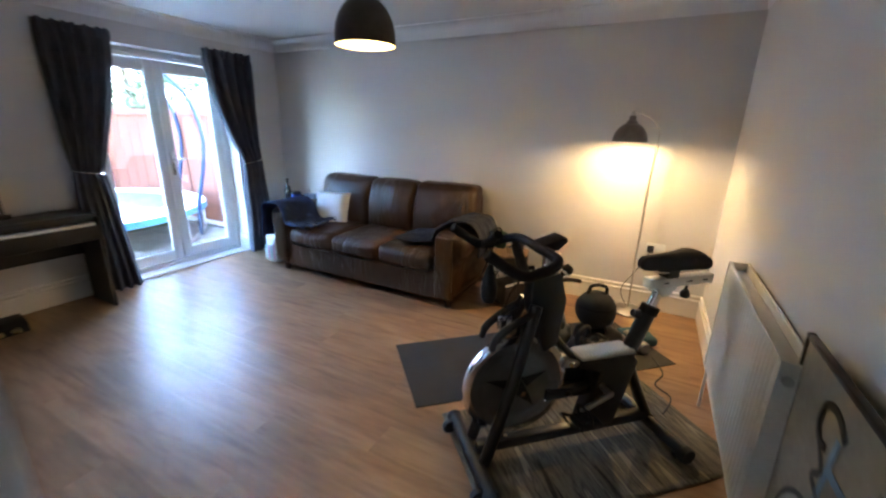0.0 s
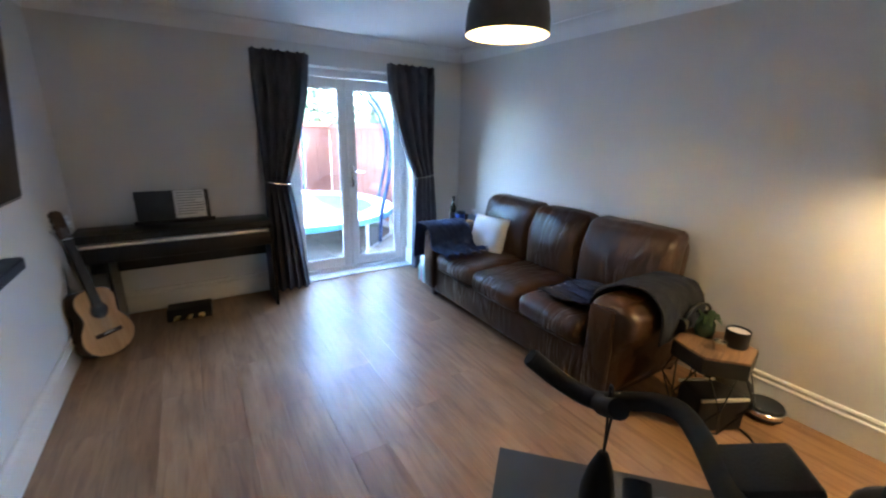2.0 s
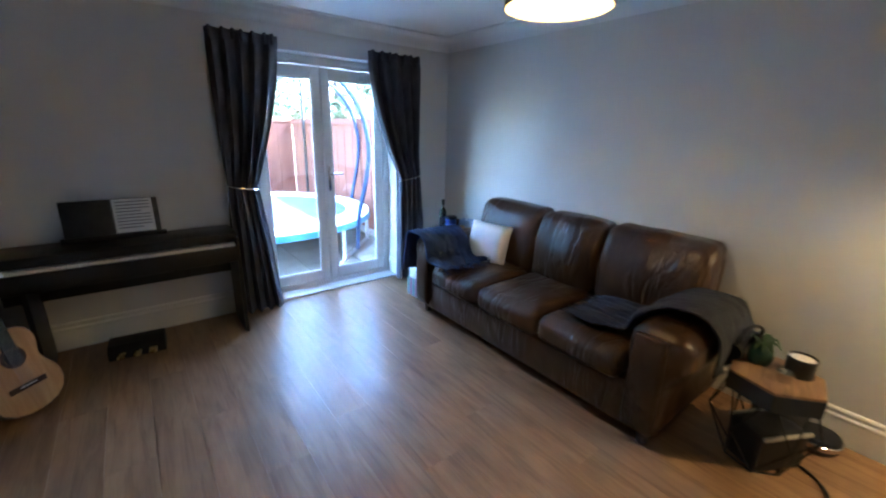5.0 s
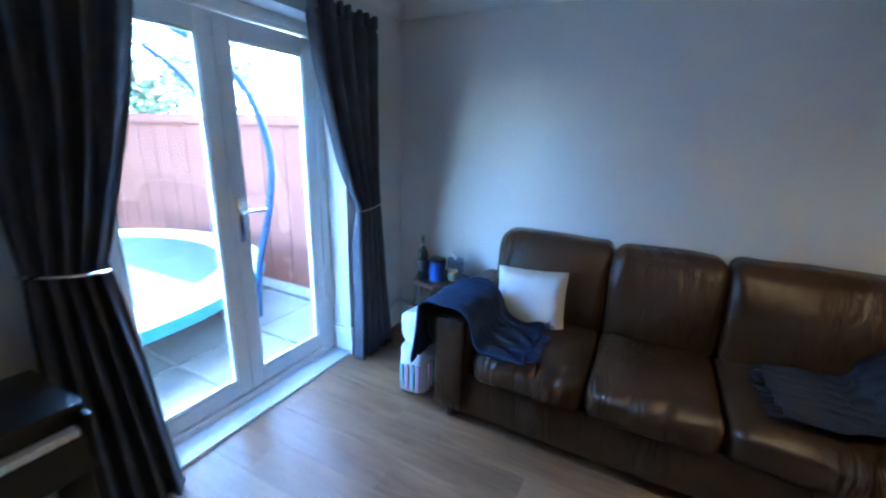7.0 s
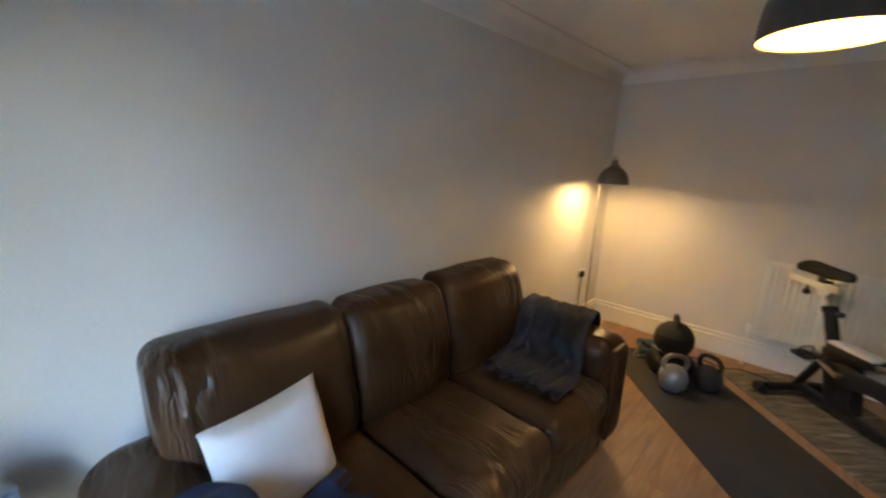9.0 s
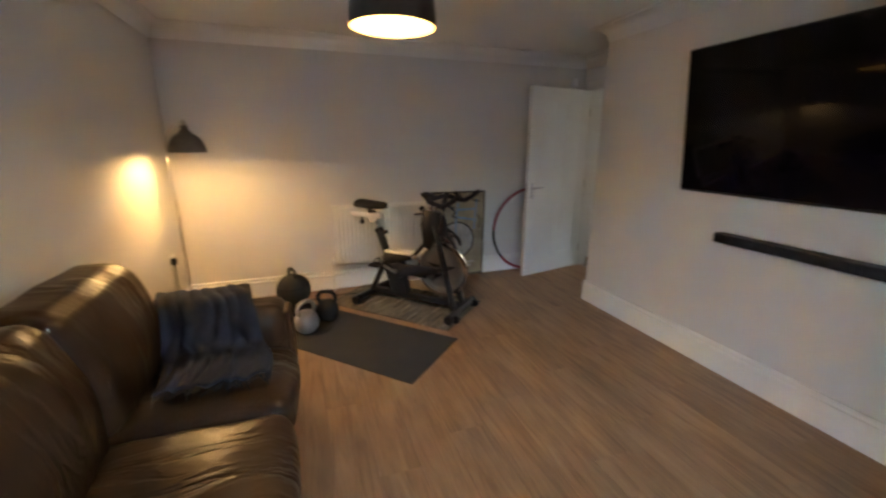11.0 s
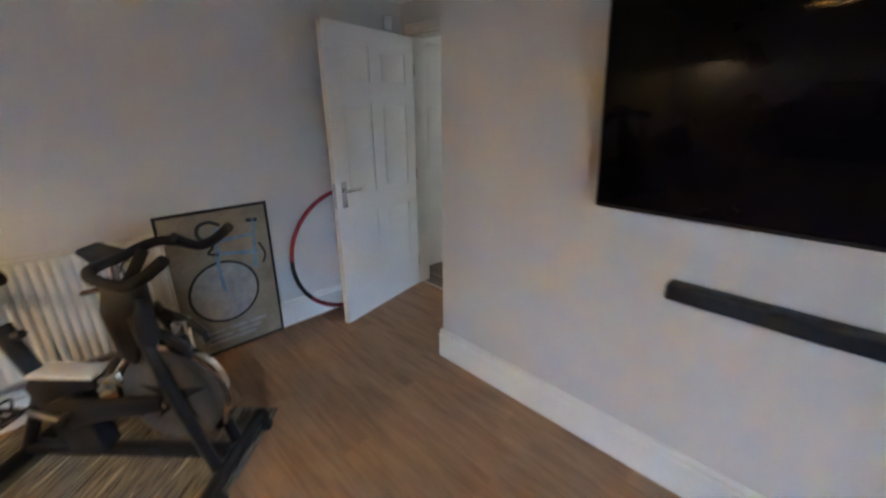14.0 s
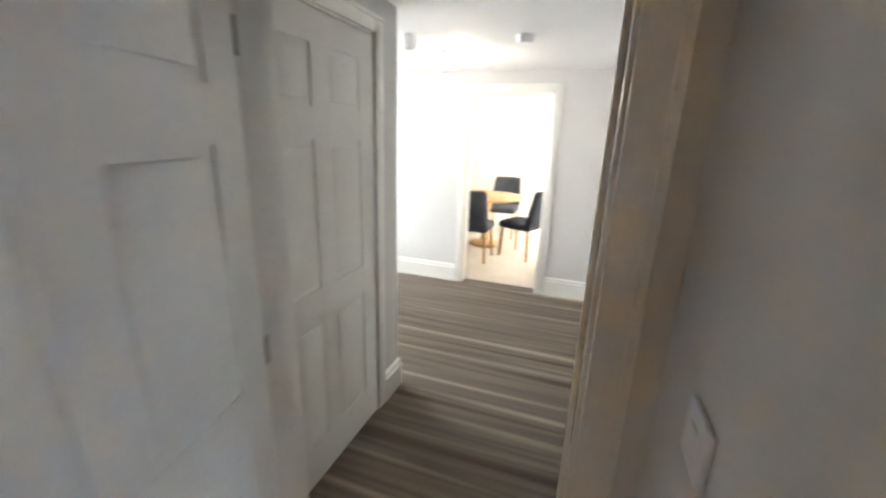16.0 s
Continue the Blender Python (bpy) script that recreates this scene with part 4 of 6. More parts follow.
# ---- radiator ----
def radiator():
    x0, x1, z0, z1 = 1.180, 2.185, 0.262, 0.850
    th = thing("radiator", pose(0, S, 0), "white double-panel radiator under the wall's dark bike poster", "radiator")
    n = 25
    pitch = (x1 - x0 - 0.03) / n

    def front(u, v):
        x = x0 + (x1 - x0) * u
        f = ((x - x0 - 0.015) / pitch) % 1.0
        e = 0.5 - 0.5 * math.cos(2 * math.pi * f)
        ends = min(1.0, min(v, 1 - v) / 0.06)
        return Vector((x, 0.097 + 0.009 * (e ** 0.4) * ends, z0 + (z1 - z0) * v))

    panel = part("front_panel", sheet(B(), front, n * 8, 24), RADW, th)
    solid(panel, 0.003, -1.0)
    part("back_panel", box(B(), x0, x1, 0.022, 0.030, z0, z1 - 0.004, 0.003), RADW, th)
    for x in (x0, x1 - 0.008):
        part("side_cover", box(B(), x, x + 0.008, 0.024, 0.106, z0 + 0.01, z1 - 0.002, 0.003), RADW, th)
    bm = B()
    for i in range(72):
        x = x0 + 0.02 + i * (x1 - x0 - 0.04) / 72
        box(bm, x, x + 0.0115, 0.032, 0.098, z1 - 0.045, z1 - 0.038)
    box(bm, x0 + 0.002, x1 - 0.002, 0.022, 0.029, z1 - 0.005, z1, 0.002)
    box(bm, x0 + 0.002, x1 - 0.002, 0.096, 0.106, z1 - 0.005, z1, 0.002)
    part("top_grille", bm, RADW, th)
    bm = B()
    tube(bm, [(x0 + 0.0, 0.08, z1 - 0.055), (x0 - 0.012, 0.08, z1 - 0.055)], 0.014, 14)
    part("bleed_plug", bm, STEEL, th)
    for x in (x0 - 0.03, x1 + 0.03):
        bm = B()
        tube(bm, smooth_line([(x - math.copysign(0.04, x - 1.5), 0.08, z0 + 0.04), (x, 0.08, z0 + 0.04), (x, 0.08, z0 - 0.02), (x, 0.08, -0.01)], 5), 0.008, 10)
        pipe = part("pipe", bm, RADW, th)
        part("valve", lathe(B(), [(0, -0.03), (0.014, -0.03), (0.019, -0.012), (0.019, 0.03), (0.012, 0.038), (0, 0.038)], 16, pose(x, 0.08, z0 + 0.04)), PVC, pipe, "white plastic valve")
    bm = B()
    for x in (1.42, 1.95):
        box(bm, x, x + 0.04, 0.0, 0.024, 0.34, 0.78, 0.002)
    part("wall_bracket", bm, RADW, th)
    return th


radiator()


# ---- picture, hoop ----
def bike_picture():
    hgt, wid = 0.938, 0.612
    lean = math.degrees(math.asin(0.022 / hgt))
    th = thing("framed_picture", pose(0.894, S + 0.037, 0.004, lean, 0, 180), "framed bicycle print in brown and blue, leaning on the wall", "picture")
    w = wid / 2
    bm = B()
    for a, b2, c, d in ((-w, -w + 0.016, 0, hgt), (w - 0.016, w, 0, hgt), (-w + 0.016, w - 0.016, 0, 0.016), (-w + 0.016, w - 0.016, hgt - 0.016, hgt)):
        box(bm, a, b2, -0.006, 0.012, c, d, 0.003)
    part("frame", bm, BLACKW, th, "thin black frame")
    pr = part("print", box(B(), -w + 0.012, w - 0.012, -0.002, 0.008, 0.012, hgt - 0.012), POSTER, th, "aged beige print")
    face = -0.004
    cx, cz, r = 0.018, 0.408, 0.206

    def flat(fn):
        bm = B()
        fn(bm)
        return bm

    def ring(bm, cx, cz, r0, r1, y=face, n=48):
        lathe(bm, [(r0, 0), (r1, 0)], n, Matrix.Translation((cx, y, cz)) @ pose(0, 0, 0, 90))

    part("printed_wheel", flat(lambda b: ring(b, -cx, cz, r - 0.016, r)), BLACKP, pr, "black printed wheel")
    part("printed_shading", flat(lambda b: lathe(b, [(0, 0), (r - 0.014, 0)], 40, Matrix.Translation((-cx, face + 0.001, cz)) @ pose(0, 0, 0, 90))), POSTERD, pr)

    def bar(bm, pts, r):
        tube(bm, smooth_line([(-x, face, z) for x, z in pts], 5), r, 6)
        for v in bm.verts:
            v.co.y = face + max(-0.0006, min(0.0006, v.co.y - face))

    def lines_blue(b):
        bar(b, [(cx, cz), (cx + 0.01, 0.60), (cx - 0.015, 0.82)], 0.012)
        bar(b, [(cx - 0.01, 0.74), (-0.20, 0.745)], 0.013)
        bar(b, [(cx - 0.01, 0.66), (-0.215, 0.62)], 0.013)
        bar(b, [(-0.185, 0.52), (-0.205, 0.80), (-0.21, 0.845)], 0.012)
    part("printed_bicycle_frame", flat(lines_blue), PRINTB, pr, "faded blue printed bicycle frame")

    for name, pts, th_r in (("printed_saddle", [(-0.235, 0.83), (-0.17, 0.838)], 0.014),
                            ("printed_handlebar", [(-0.02, 0.835), (0.04, 0.865), (0.095, 0.85), (0.11, 0.80), (0.085, 0.765), (0.045, 0.77)], 0.012),
                            ("printed_fork", [(0.085, 0.765), (0.04, 0.715), (0.07, 0.675), (0.015, 0.655)], 0.010),
                            ("printed_chain", [(-0.225, 0.68), (-0.255, 0.60), (-0.235, 0.54)], 0.008)):
        part(name, flat(lambda b: bar(b, pts, th_r)), BLACKP, pr, "black printed line")

    for x0, x1, z in ((-0.21, -0.06, 0.145), (-0.03, 0.07, 0.145), (0.09, 0.20, 0.145), (-0.20, -0.02, 0.105), (0.01, 0.16, 0.105), (-0.17, 0.12, 0.07)):
        part("printed_word", box(B(), x0, x1, face - 0.0006, face, z, z + 0.018), POSTERD, pr, smooth=0)
    return th


bike_picture()


def hoop():
    lean = math.degrees(math.asin(0.022 / 0.94))
    th = thing("hula_hoop", pose(0.010, S + 0.055, 0.016, lean, 0, 180), "red and black hula hoop leaning on the wall behind the door", "hoop")
    r = 0.465

    def arc(a0, a1, k=40):
        return [(r * math.cos(radians(a0 + (a1 - a0) * i / k)), 0, r + r * math.sin(radians(a0 + (a1 - a0) * i / k))) for i in range(k + 1)]

    part("segment", tube(B(), arc(70, 178), 0.015, 12), REDP, th, "red section")
    part("segment", tube(B(), arc(-140, -70, 20), 0.0152, 12), REDP, th, "red section")
    part("segment", tube(B(), arc(178, 220, 16), 0.0152, 12), RUBBER, th, "black section")
    part("segment", tube(B(), arc(-70, 70), 0.0152, 12), RUBBER, th, "black section")
    return th


hoop()

# ---- mats ----
U = Vector((0.69, -0.725, 0)).normalized()
V = Vector((0.725, 0.69, 0)).normalized()


def lying(o):
    return Matrix(((U.x, V.x, 0, o[0]), (U.y, V.y, 0, o[1]), (0, 0, 1, o[2]), (0, 0, 0, 1)))


def mat_edges(w, d):
    return [(-w / 2, -d / 2), (w / 2, -d / 2), (w / 2, d / 2), (-w / 2, d / 2)]


exercise = thing("exercise_mat", lying((1.670 + 0.86 * U.x, 1.558 + 0.86 * U.y, 0)), "dark grey rubber exercise mat flat on the floor", "mat")
part("sheet", prism(B(), mat_edges(1.72, 0.66), 0.0, 0.006, None, 0.002), YOGA, exercise)
rug_thing = thing("rug", lying((1.222 + 0.60 * U.x, 0.935 + 0.60 * U.y, 0)), "streaked grey and beige woven rug under the exercise bike", "rug")


def rug_top(u, v):
    x, y = -0.62 + 1.24 * u, -0.345 + 0.69 * v
    return Vector((x, y, 0.005 + 0.003 * (noise.noise(Vector((x * 4, y * 4, 2))) + 0.6)))


solid(part("weave", sheet(B(), rug_top, 40, 24), RUG, rug_thing), 0.004, -1.0)


# ---- exercise bike ----
UPRIGHT = Matrix(((1, 0, 0, 0), (0, 0, -1, 0), (0, 1, 0, 0), (0, 0, 0, 1)))


def side_plate(outline, half, bevel=0.006):
    """An outline in x, z given a thickness to both sides of the bike's middle."""
    bm = prism(B(), outline, -half, half, UPRIGHT)
    bmesh.ops.bevel(bm, geom=list(bm.edges), offset=bevel, segments=2, affect="EDGES", profile=0.5)
    return bm


def exercise_bike():
    """Local x runs from the front foot to the rear foot, y towards the sofa."""
    th = thing("exercise_bike", lying((1.240, 0.925, 0.010)), "black spin bike with a silver flywheel and pale seat slide", "exercise bike")
    front = part("front_stabiliser", tube(B(), [(0.0, -0.235, 0.045), (0.0, 0.235, 0.045)], 0.032, 14), FRAMEM, th)
    rear = part("rear_stabiliser", tube(B(), [(0.94, -0.235, 0.045), (0.94, 0.235, 0.045)], 0.032, 14), FRAMEM, th)
    for bar, x in ((front, 0.0), (rear, 0.94)):
        for y in (-0.24, 0.24):
            part("end_cap", lathe(B(), [(0, -0.022), (0.036, -0.022), (0.039, 0.0), (0.036, 0.022), (0, 0.022)], 16, Matrix.Translation((x, y, 0.036)) @ pose(0, 0, 0, 90)), RUBBER, bar)
            part("level_foot", lathe(B(), [(0, -0.008), (0.022, -0.008), (0.022, 0.004), (0.010, 0.010), (0, 0.010)], 14, pose(x, y * 0.86, 0.008)), RUBBER, bar)
    for y in (-0.20, 0.20):
        part("transport_wheel", lathe(B(), [(0, -0.012), (0.03, -0.012), (0.032, 0.0), (0.03, 0.012), (0, 0.012)], 18, Matrix.Translation((-0.045, y, 0.032)) @ pose(0, 0, 0, 90)), RUBBER, front)
    for x in (0.16, 0.93):
        part("rail_bolt", lathe(B(), [(0, 0.0), (0.011, 0.0), (0.011, 0.006), (0, 0.008)], 10, pose(x, 0, 0.101)), CHROME, th)
    part("bottom_rail", box(B(), 0.02, 0.93, -0.024, 0.024, 0.052, 0.101, 0.007), FRAMEM, th)
    for y in (-0.080, 0.080):
        line = smooth_line([(0.028, y, 0.055), (0.080, y, 0.24), (0.130, y, 0.43), (0.180, y * 0.9, 0.63), (0.225, y * 0.6, 0.76)], 4)
        part("fork_blade", tube(B(), line, 0.022, 12, squash=1.25), FRAMEM, th, "glossy black fork blade")
        arch = smooth_line([(0.215, y * 0.75, 0.735), (0.125, y * 0.72, 0.690), (0.060, y * 0.70, 0.640), (0.040, y * 0.68, 0.590)], 5)
        part("wheel_arch", tube(B(), arch, [0.017] * 12 + [0.014] * 4, 10), FRAMEM, th)
    part("head_column", side_plate([(0.205, 0.870), (0.335, 0.885), (0.372, 0.760), (0.350, 0.560), (0.285, 0.530), (0.245, 0.640), (0.205, 0.745)], 0.038, 0.012), FRAMEM, th)
    part("brake_pad", soft_box(B(), 0.165, 0.235, -0.030, 0.030, 0.615, 0.665, 0.010, 6), STEEL, th)
    for y in (-0.040, 0.040):
        part("caliper", soft_box(B(), 0.100, 0.165, y - 0.010, y + 0.010, 0.628, 0.690, 0.008, 5), CHROME, th, "bright brake caliper")
    part("brake_cable", tube(B(), smooth_line([(0.215, 0.045, 0.855), (0.170, 0.062, 0.790), (0.140, 0.058, 0.720), (0.135, 0.045, 0.680)], 5), 0.004, 6), RUBBER, th)
    part("adjuster_bracket", side_plate([(0.385, 0.440), (0.470, 0.430), (0.480, 0.455), (0.400, 0.480)], 0.034, 0.004), STEEL, th, "bright steel bracket")
    for y in (-0.038, 0.038):
        part("bracket_bolt", lathe(B(), [(0, -0.006), (0.010, -0.006), (0.010, 0.006), (0, 0.007)], 8, Matrix.Translation((0.43, y, 0.452)) @ pose(0, 0, 0, 90)), BRASS, th)
    part("down_strut", tube(B(), [(0.335, 0, 0.600), (0.475, 0, 0.445)], 0.017, 12), FRAMEM, th)
    part("lower_beam", box(B(), 0.33, 0.56, -0.024, 0.024, 0.270, 0.325, 0.008), FRAMEM, th)
    part("middle_body", side_plate([(0.525, 0.095), (0.695, 0.095), (0.785, 0.420), (0.742, 0.468), (0.478, 0.468), (0.470, 0.425), (0.580, 0.395)], 0.046, 0.010), BLACKP, th)
    part("seat_tube", tube(B(), [(0.735, 0, 0.400), (0.835, 0, 0.665)], 0.033, 14, squash=1.15), FRAMEM, th)
    part("seat_collar", lathe(B(), [(0.030, -0.022), (0.041, -0.020), (0.041, 0.018), (0.030, 0.020)], 18, Matrix.Translation((0.832, 0, 0.658)) @ pose(0, 0, 0, 0, 20), True), RUBBER, th)
    part("rear_strut", tube(B(), smooth_line([(0.760, 0, 0.400), (0.850, 0, 0.220), (0.930, 0, 0.070)], 4), 0.026, 12), FRAMEM, th)
    part("seat_post", tube(B(), [(0.825, 0, 0.640), (0.880, 0, 0.785)], 0.022, 16), CHROME, th)
    knob = tube(B(), [(0.815, 0, 0.625), (0.775, 0, 0.640)], 0.008, 10)
    tube(knob, [(0.775, 0, 0.640), (0.745, 0, 0.650)], [0.022, 0.017], 12)
    part("adjuster_knob", knob, BLACKP, th)
    slide = part("seat_slide", box(B(), 0.790, 1.130, -0.024, 0.024, 0.768, 0.812, 0.004), RADW, th, "pale grey steel seat slide")
    part("slide_bracket", side_plate([(0.830, 0.770), (0.945, 0.770), (0.900, 0.725), (0.862, 0.725)], 0.028, 0.004), RADW, th, "pale grey bracket under the slide")
    for x in (0.86, 0.99, 1.08):
        part("slide_scale", box(B(), x, x + 0.030, -0.0255, -0.0235, 0.786, 0.792), BLACKP, slide, "", 0)
    part("slide_cap", soft_box(B(), 1.124, 1.142, -0.026, 0.026, 0.766, 0.814, 0.006, 4), RADW, slide)
    kn = tube(B(), [(1.02, 0, 0.772), (1.02, 0, 0.735)], 0.007, 10)
    tube(kn, [(1.02, 0, 0.735), (1.02, 0, 0.715), (1.02, 0, 0.700)], [0.014, 0.023, 0.019], 12)
    part("slide_knob", kn, BLACKP, th)

    def saddle_shape(p):
        k = max(0.0, min(1.0, (p.x - 0.735) / 0.315))
        wide = 0.20 + 0.80 * k ** 1.5
        return Vector((p.x, p.y * wide, p.z + 0.020 * (k - 0.45) ** 2 + 0.016 * k - 0.020 * k * (abs(p.y) / 0.095) ** 2))

    part("saddle", soft_box(B(), 0.735, 1.050, -0.095, 0.095, 0.852, 0.910, 0.027, 14, (0, 0, 0.006), 0.002, 0, saddle_shape), RUBBER, th, "padded black saddle")
    part("saddle_clamp", soft_box(B(), 0.87, 0.94, -0.030, 0.030, 0.808, 0.866, 0.010, 6), BLACKP, th)
    for y in (-0.024, 0.024):
        part("saddle_rail", tube(B(), smooth_line([(0.78, y * 0.4, 0.858), (0.83, y, 0.842), (0.96, y, 0.842), (1.02, y * 1.6, 0.862)], 4), 0.004, 8), STEEL, th)
    # flywheel in the fork
    fx, fz = 0.185, 0.375
    fm = Matrix.Translation((fx, 0, fz)) @ pose(0, 0, 0, 90)
    wheel = part("flywheel", lathe(B(), [(0.0, -0.014), (0.034, -0.016), (0.150, -0.009), (0.176, -0.010), (0.186, -0.018), (0.208, -0.018), (0.208, 0.018), (0.186, 0.018), (0.176, 0.010), (0.150, 0.009), (0.034, 0.016), (0, 0.014)], 64, fm), FLYFACE, th, "dull silver disc with a dark printed star")
    part("rim", lathe(B(), [(0.2085, -0.018), (0.226, -0.019), (0.237, -0.015), (0.238, 0.0), (0.237, 0.015), (0.226, 0.019), (0.2085, 0.018)], 72, fm, True), CHROME, wheel, "polished chrome rim")
    for s in (-1, 1):
        bm = B()
        star = []
        for i in range(10):
            a = radians(36 * i + 20)
            r = 0.150 if i % 2 == 0 else 0.046
            star.append((fx + r * math.cos(a), fz + r * math.sin(a)))
        hub = bm.verts.new((fx, s * 0.0178, fz))
        vs = [bm.verts.new((x, s * (0.0178 if i % 2 else 0.0112), z)) for i, (x, z) in enumerate(star)]
        for i in range(10):
            bm.faces.new((hub, vs[i], vs[(i + 1) % 10]))
        part("printed_star", bm, BLACKP, wheel, "dark printed star", 0)
        part("hub", lathe(B(), [(0, 0.017), (0.034, 0.017), (0.034, 0.040), (0.022, 0.062), (0, 0.064)], 20, Matrix.Translation((fx, 0, fz)) @ pose(0, 0, 0, 90 * s)), BLACKP, wheel)
        part("axle_nut", lathe(B(), [(0, 0.062), (0.012, 0.062), (0.012, 0.078), (0, 0.080)], 6, Matrix.Translation((fx, 0, fz)) @ pose(0, 0, 0, 90 * s)), CHROME, wheel)
    # belt guard on the sofa side
    part("belt_guard", side_plate([(0.200, 0.345), (0.520, 0.275), (0.600, 0.245), (0.680, 0.290), (0.680, 0.365), (0.600, 0.400), (0.520, 0.385), (0.200, 0.405)], 0.016, 0.010), BLACKP, th).location = (0, 0.062, 0)
    # Ribbed metal plate; the lamp's reflection on it is put into pale colours.
    part("tread_base", soft_box(B(), 0.475, 0.752, -0.050, 0.050, 0.466, 0.484, 0.006, 6), RADW, th, "metal plate on the frame, lamplit shine put into its pale colour")
    for i in range(14):
        x = 0.484 + i * 0.0185
        part("rib", box(B(), x, x + 0.011, -0.046, 0.046, 0.483, 0.490, 0.003, 1), PAPER, th, "rib of the plate, lamplit shine put into its pale colour")
    crank = part("crank", tube(B(), [(0.60, -0.11, 0.320), (0.60, 0.11, 0.320)], 0.016, 12), STEEL, th)
    for s, ang2 in ((-1, 200.0), (1, 20.0)):
        ex, ez = 0.60 + 0.17 * math.cos(radians(ang2)), 0.320 + 0.17 * math.sin(radians(ang2))
        part("crank_arm", tube(B(), [(0.60, s * 0.105, 0.320), (ex, s * 0.115, ez)], [0.014, 0.011], 10), STEEL, crank)
        bm = B()
        for dx in (-0.042, 0.042):
            box(bm, ex + dx - 0.008, ex + dx + 0.008, s * 0.165 - 0.045, s * 0.165 + 0.045, ez - 0.012, ez + 0.012, 0.003)
        for dy in (-0.040, 0.0, 0.040):
            box(bm, ex - 0.036, ex + 0.036, s * 0.165 + dy - 0.006, s * 0.165 + dy + 0.006, ez - 0.011, ez + 0.011, 0.003)
        part("pedal", bm, BLACKP, crank)
        part("toe_cage", tube(B(), smooth_line([(ex - 0.04, s * 0.165 - 0.04, ez), (ex - 0.10, s * 0.165 - 0.035, ez + 0.03), (ex - 0.11, s * 0.165, ez + 0.045), (ex - 0.10, s * 0.165 + 0.035, ez + 0.03), (ex - 0.04, s * 0.165 + 0.04, ez)], 4), 0.005, 6), BLACKP, crank)
        part("toe_strap", tube(B(), smooth_line([(ex, s * 0.165 - 0.045, ez), (ex - 0.01, s * 0.165 - 0.040, ez + 0.055), (ex - 0.015, s * 0.165 + 0.040, ez + 0.055), (ex, s * 0.165 + 0.045, ez)], 5), 0.005, 6), RUBBER, crank)
    # handlebar: two forward horns and a cross bar, upright inner grips, a wedge-shaped console behind
    part("bar_post", tube(B(), [(0.292, 0, 0.860), (0.284, 0, 0.975)], 0.025, 14), CHROME, th)
    horn = [(0.240, 0.0, 0.982), (0.238, 0.10, 0.986), (0.224, 0.165, 0.985), (0.188, 0.196, 0.974), (0.138, 0.202, 0.962), (0.080, 0.202, 0.954), (0.018, 0.198, 0.982), (-0.055, 0.190, 1.036)]
    grip = [(0.085, 0.198, 0.955), (0.089, 0.165, 0.968), (0.094, 0.120, 0.998), (0.098, 0.078, 1.028)]
    for s in (-1, 1):
        bar = part("handlebar", tube(B(), smooth_line([(x, y * s, z) for x, y, z in horn], 6), 0.0195, 14), FOAM, th, "foam-covered handlebar horn")
        tip = Vector((-0.055, 0.190 * s, 1.036))
        d = (tip - Vector((0.018, 0.198 * s, 0.982))).normalized()
        part("bar_end", tube(B(), [tip - d * 0.002, tip + d * 0.006], [0.0205, 0.018], 14), RUBBER, bar)
        part("inner_grip", tube(B(), smooth_line([(x, y * s, z) for x, y, z in grip], 6), 0.0185, 12), FOAM, th)
    con = part("console", side_plate([(0.240, 1.000), (0.345, 1.030), (0.355, 1.012), (0.296, 0.958), (0.258, 0.955)], 0.048, 0.008), RUBBER, th, "black wedge-shaped console")
    con.location = (0, 0.022, 0)
    part("badge", box(B(), 0.240, 0.246, -0.150, -0.115, 0.998, 1.008, 0, 1), PAPER, th, "small white badge", 0)
    kb = tube(B(), [(0.225, 0, 0.905), (0.190, 0, 0.905)], 0.009, 10)
    tube(kb, [(0.190, 0, 0.905), (0.172, 0, 0.905), (0.158, 0, 0.905)], [0.014, 0.024, 0.020], 12)
    part("bar_knob", kb, BLACKP, th)
    kb = tube(B(), [(0.340, 0, 0.850), (0.365, 0, 0.872)], 0.010, 10)
    tube(kb, [(0.365, 0, 0.872), (0.378, 0, 0.884), (0.392, 0, 0.896)], [0.018, 0.025, 0.018], 14)
    part("resistance_knob", kb, BLACKP, th)
    part("knob_collar", tube(B(), [(0.360, 0, 0.868), (0.368, 0, 0.875)], 0.020, 14), CHROME, th)
    part("brake_lever", tube(B(), smooth_line([(0.335, 0, 0.842), (0.390, 0, 0.840), (0.445, 0, 0.828)], 4), 0.013, 10, squash=0.7), DKWOOD, th, "dark reddish lever")
    return th


exercise_bike()


# ---- weights by the mat ----
def kettlebell(name, x, y, r, material, turn, label):
    th = thing(name, pose(x, y, 0.006, 0, 0, turn), label, "kettlebell")
    part("bell", lathe(B(), [(0, 0.0), (r * 0.62, 0.0), (r * 0.9, r * 0.35), (r, r * 0.85), (r * 0.9, r * 1.35), (r * 0.55, r * 1.72), (0, r * 1.85)], 28), material, th)
    part("handle", tube(B(), smooth_line([(-r * 0.55, 0, r * 1.45), (-r * 0.80, 0, r * 2.0), (-r * 0.55, 0, r * 2.5), (0, 0, r * 2.62), (r * 0.55, 0, r * 2.5), (r * 0.80, 0, r * 2.0), (r * 0.55, 0, r * 1.45)], 5), r * 0.17, 12), material, th)
    return th


kettlebell("kettlebell", 2.500, 0.830, 0.095, IRON, 35, "silver-grey kettlebell on the exercise mat")
kettlebell("kettlebell", 2.330, 0.640, 0.092, RUBBER, -20, "black kettlebell on the exercise mat")


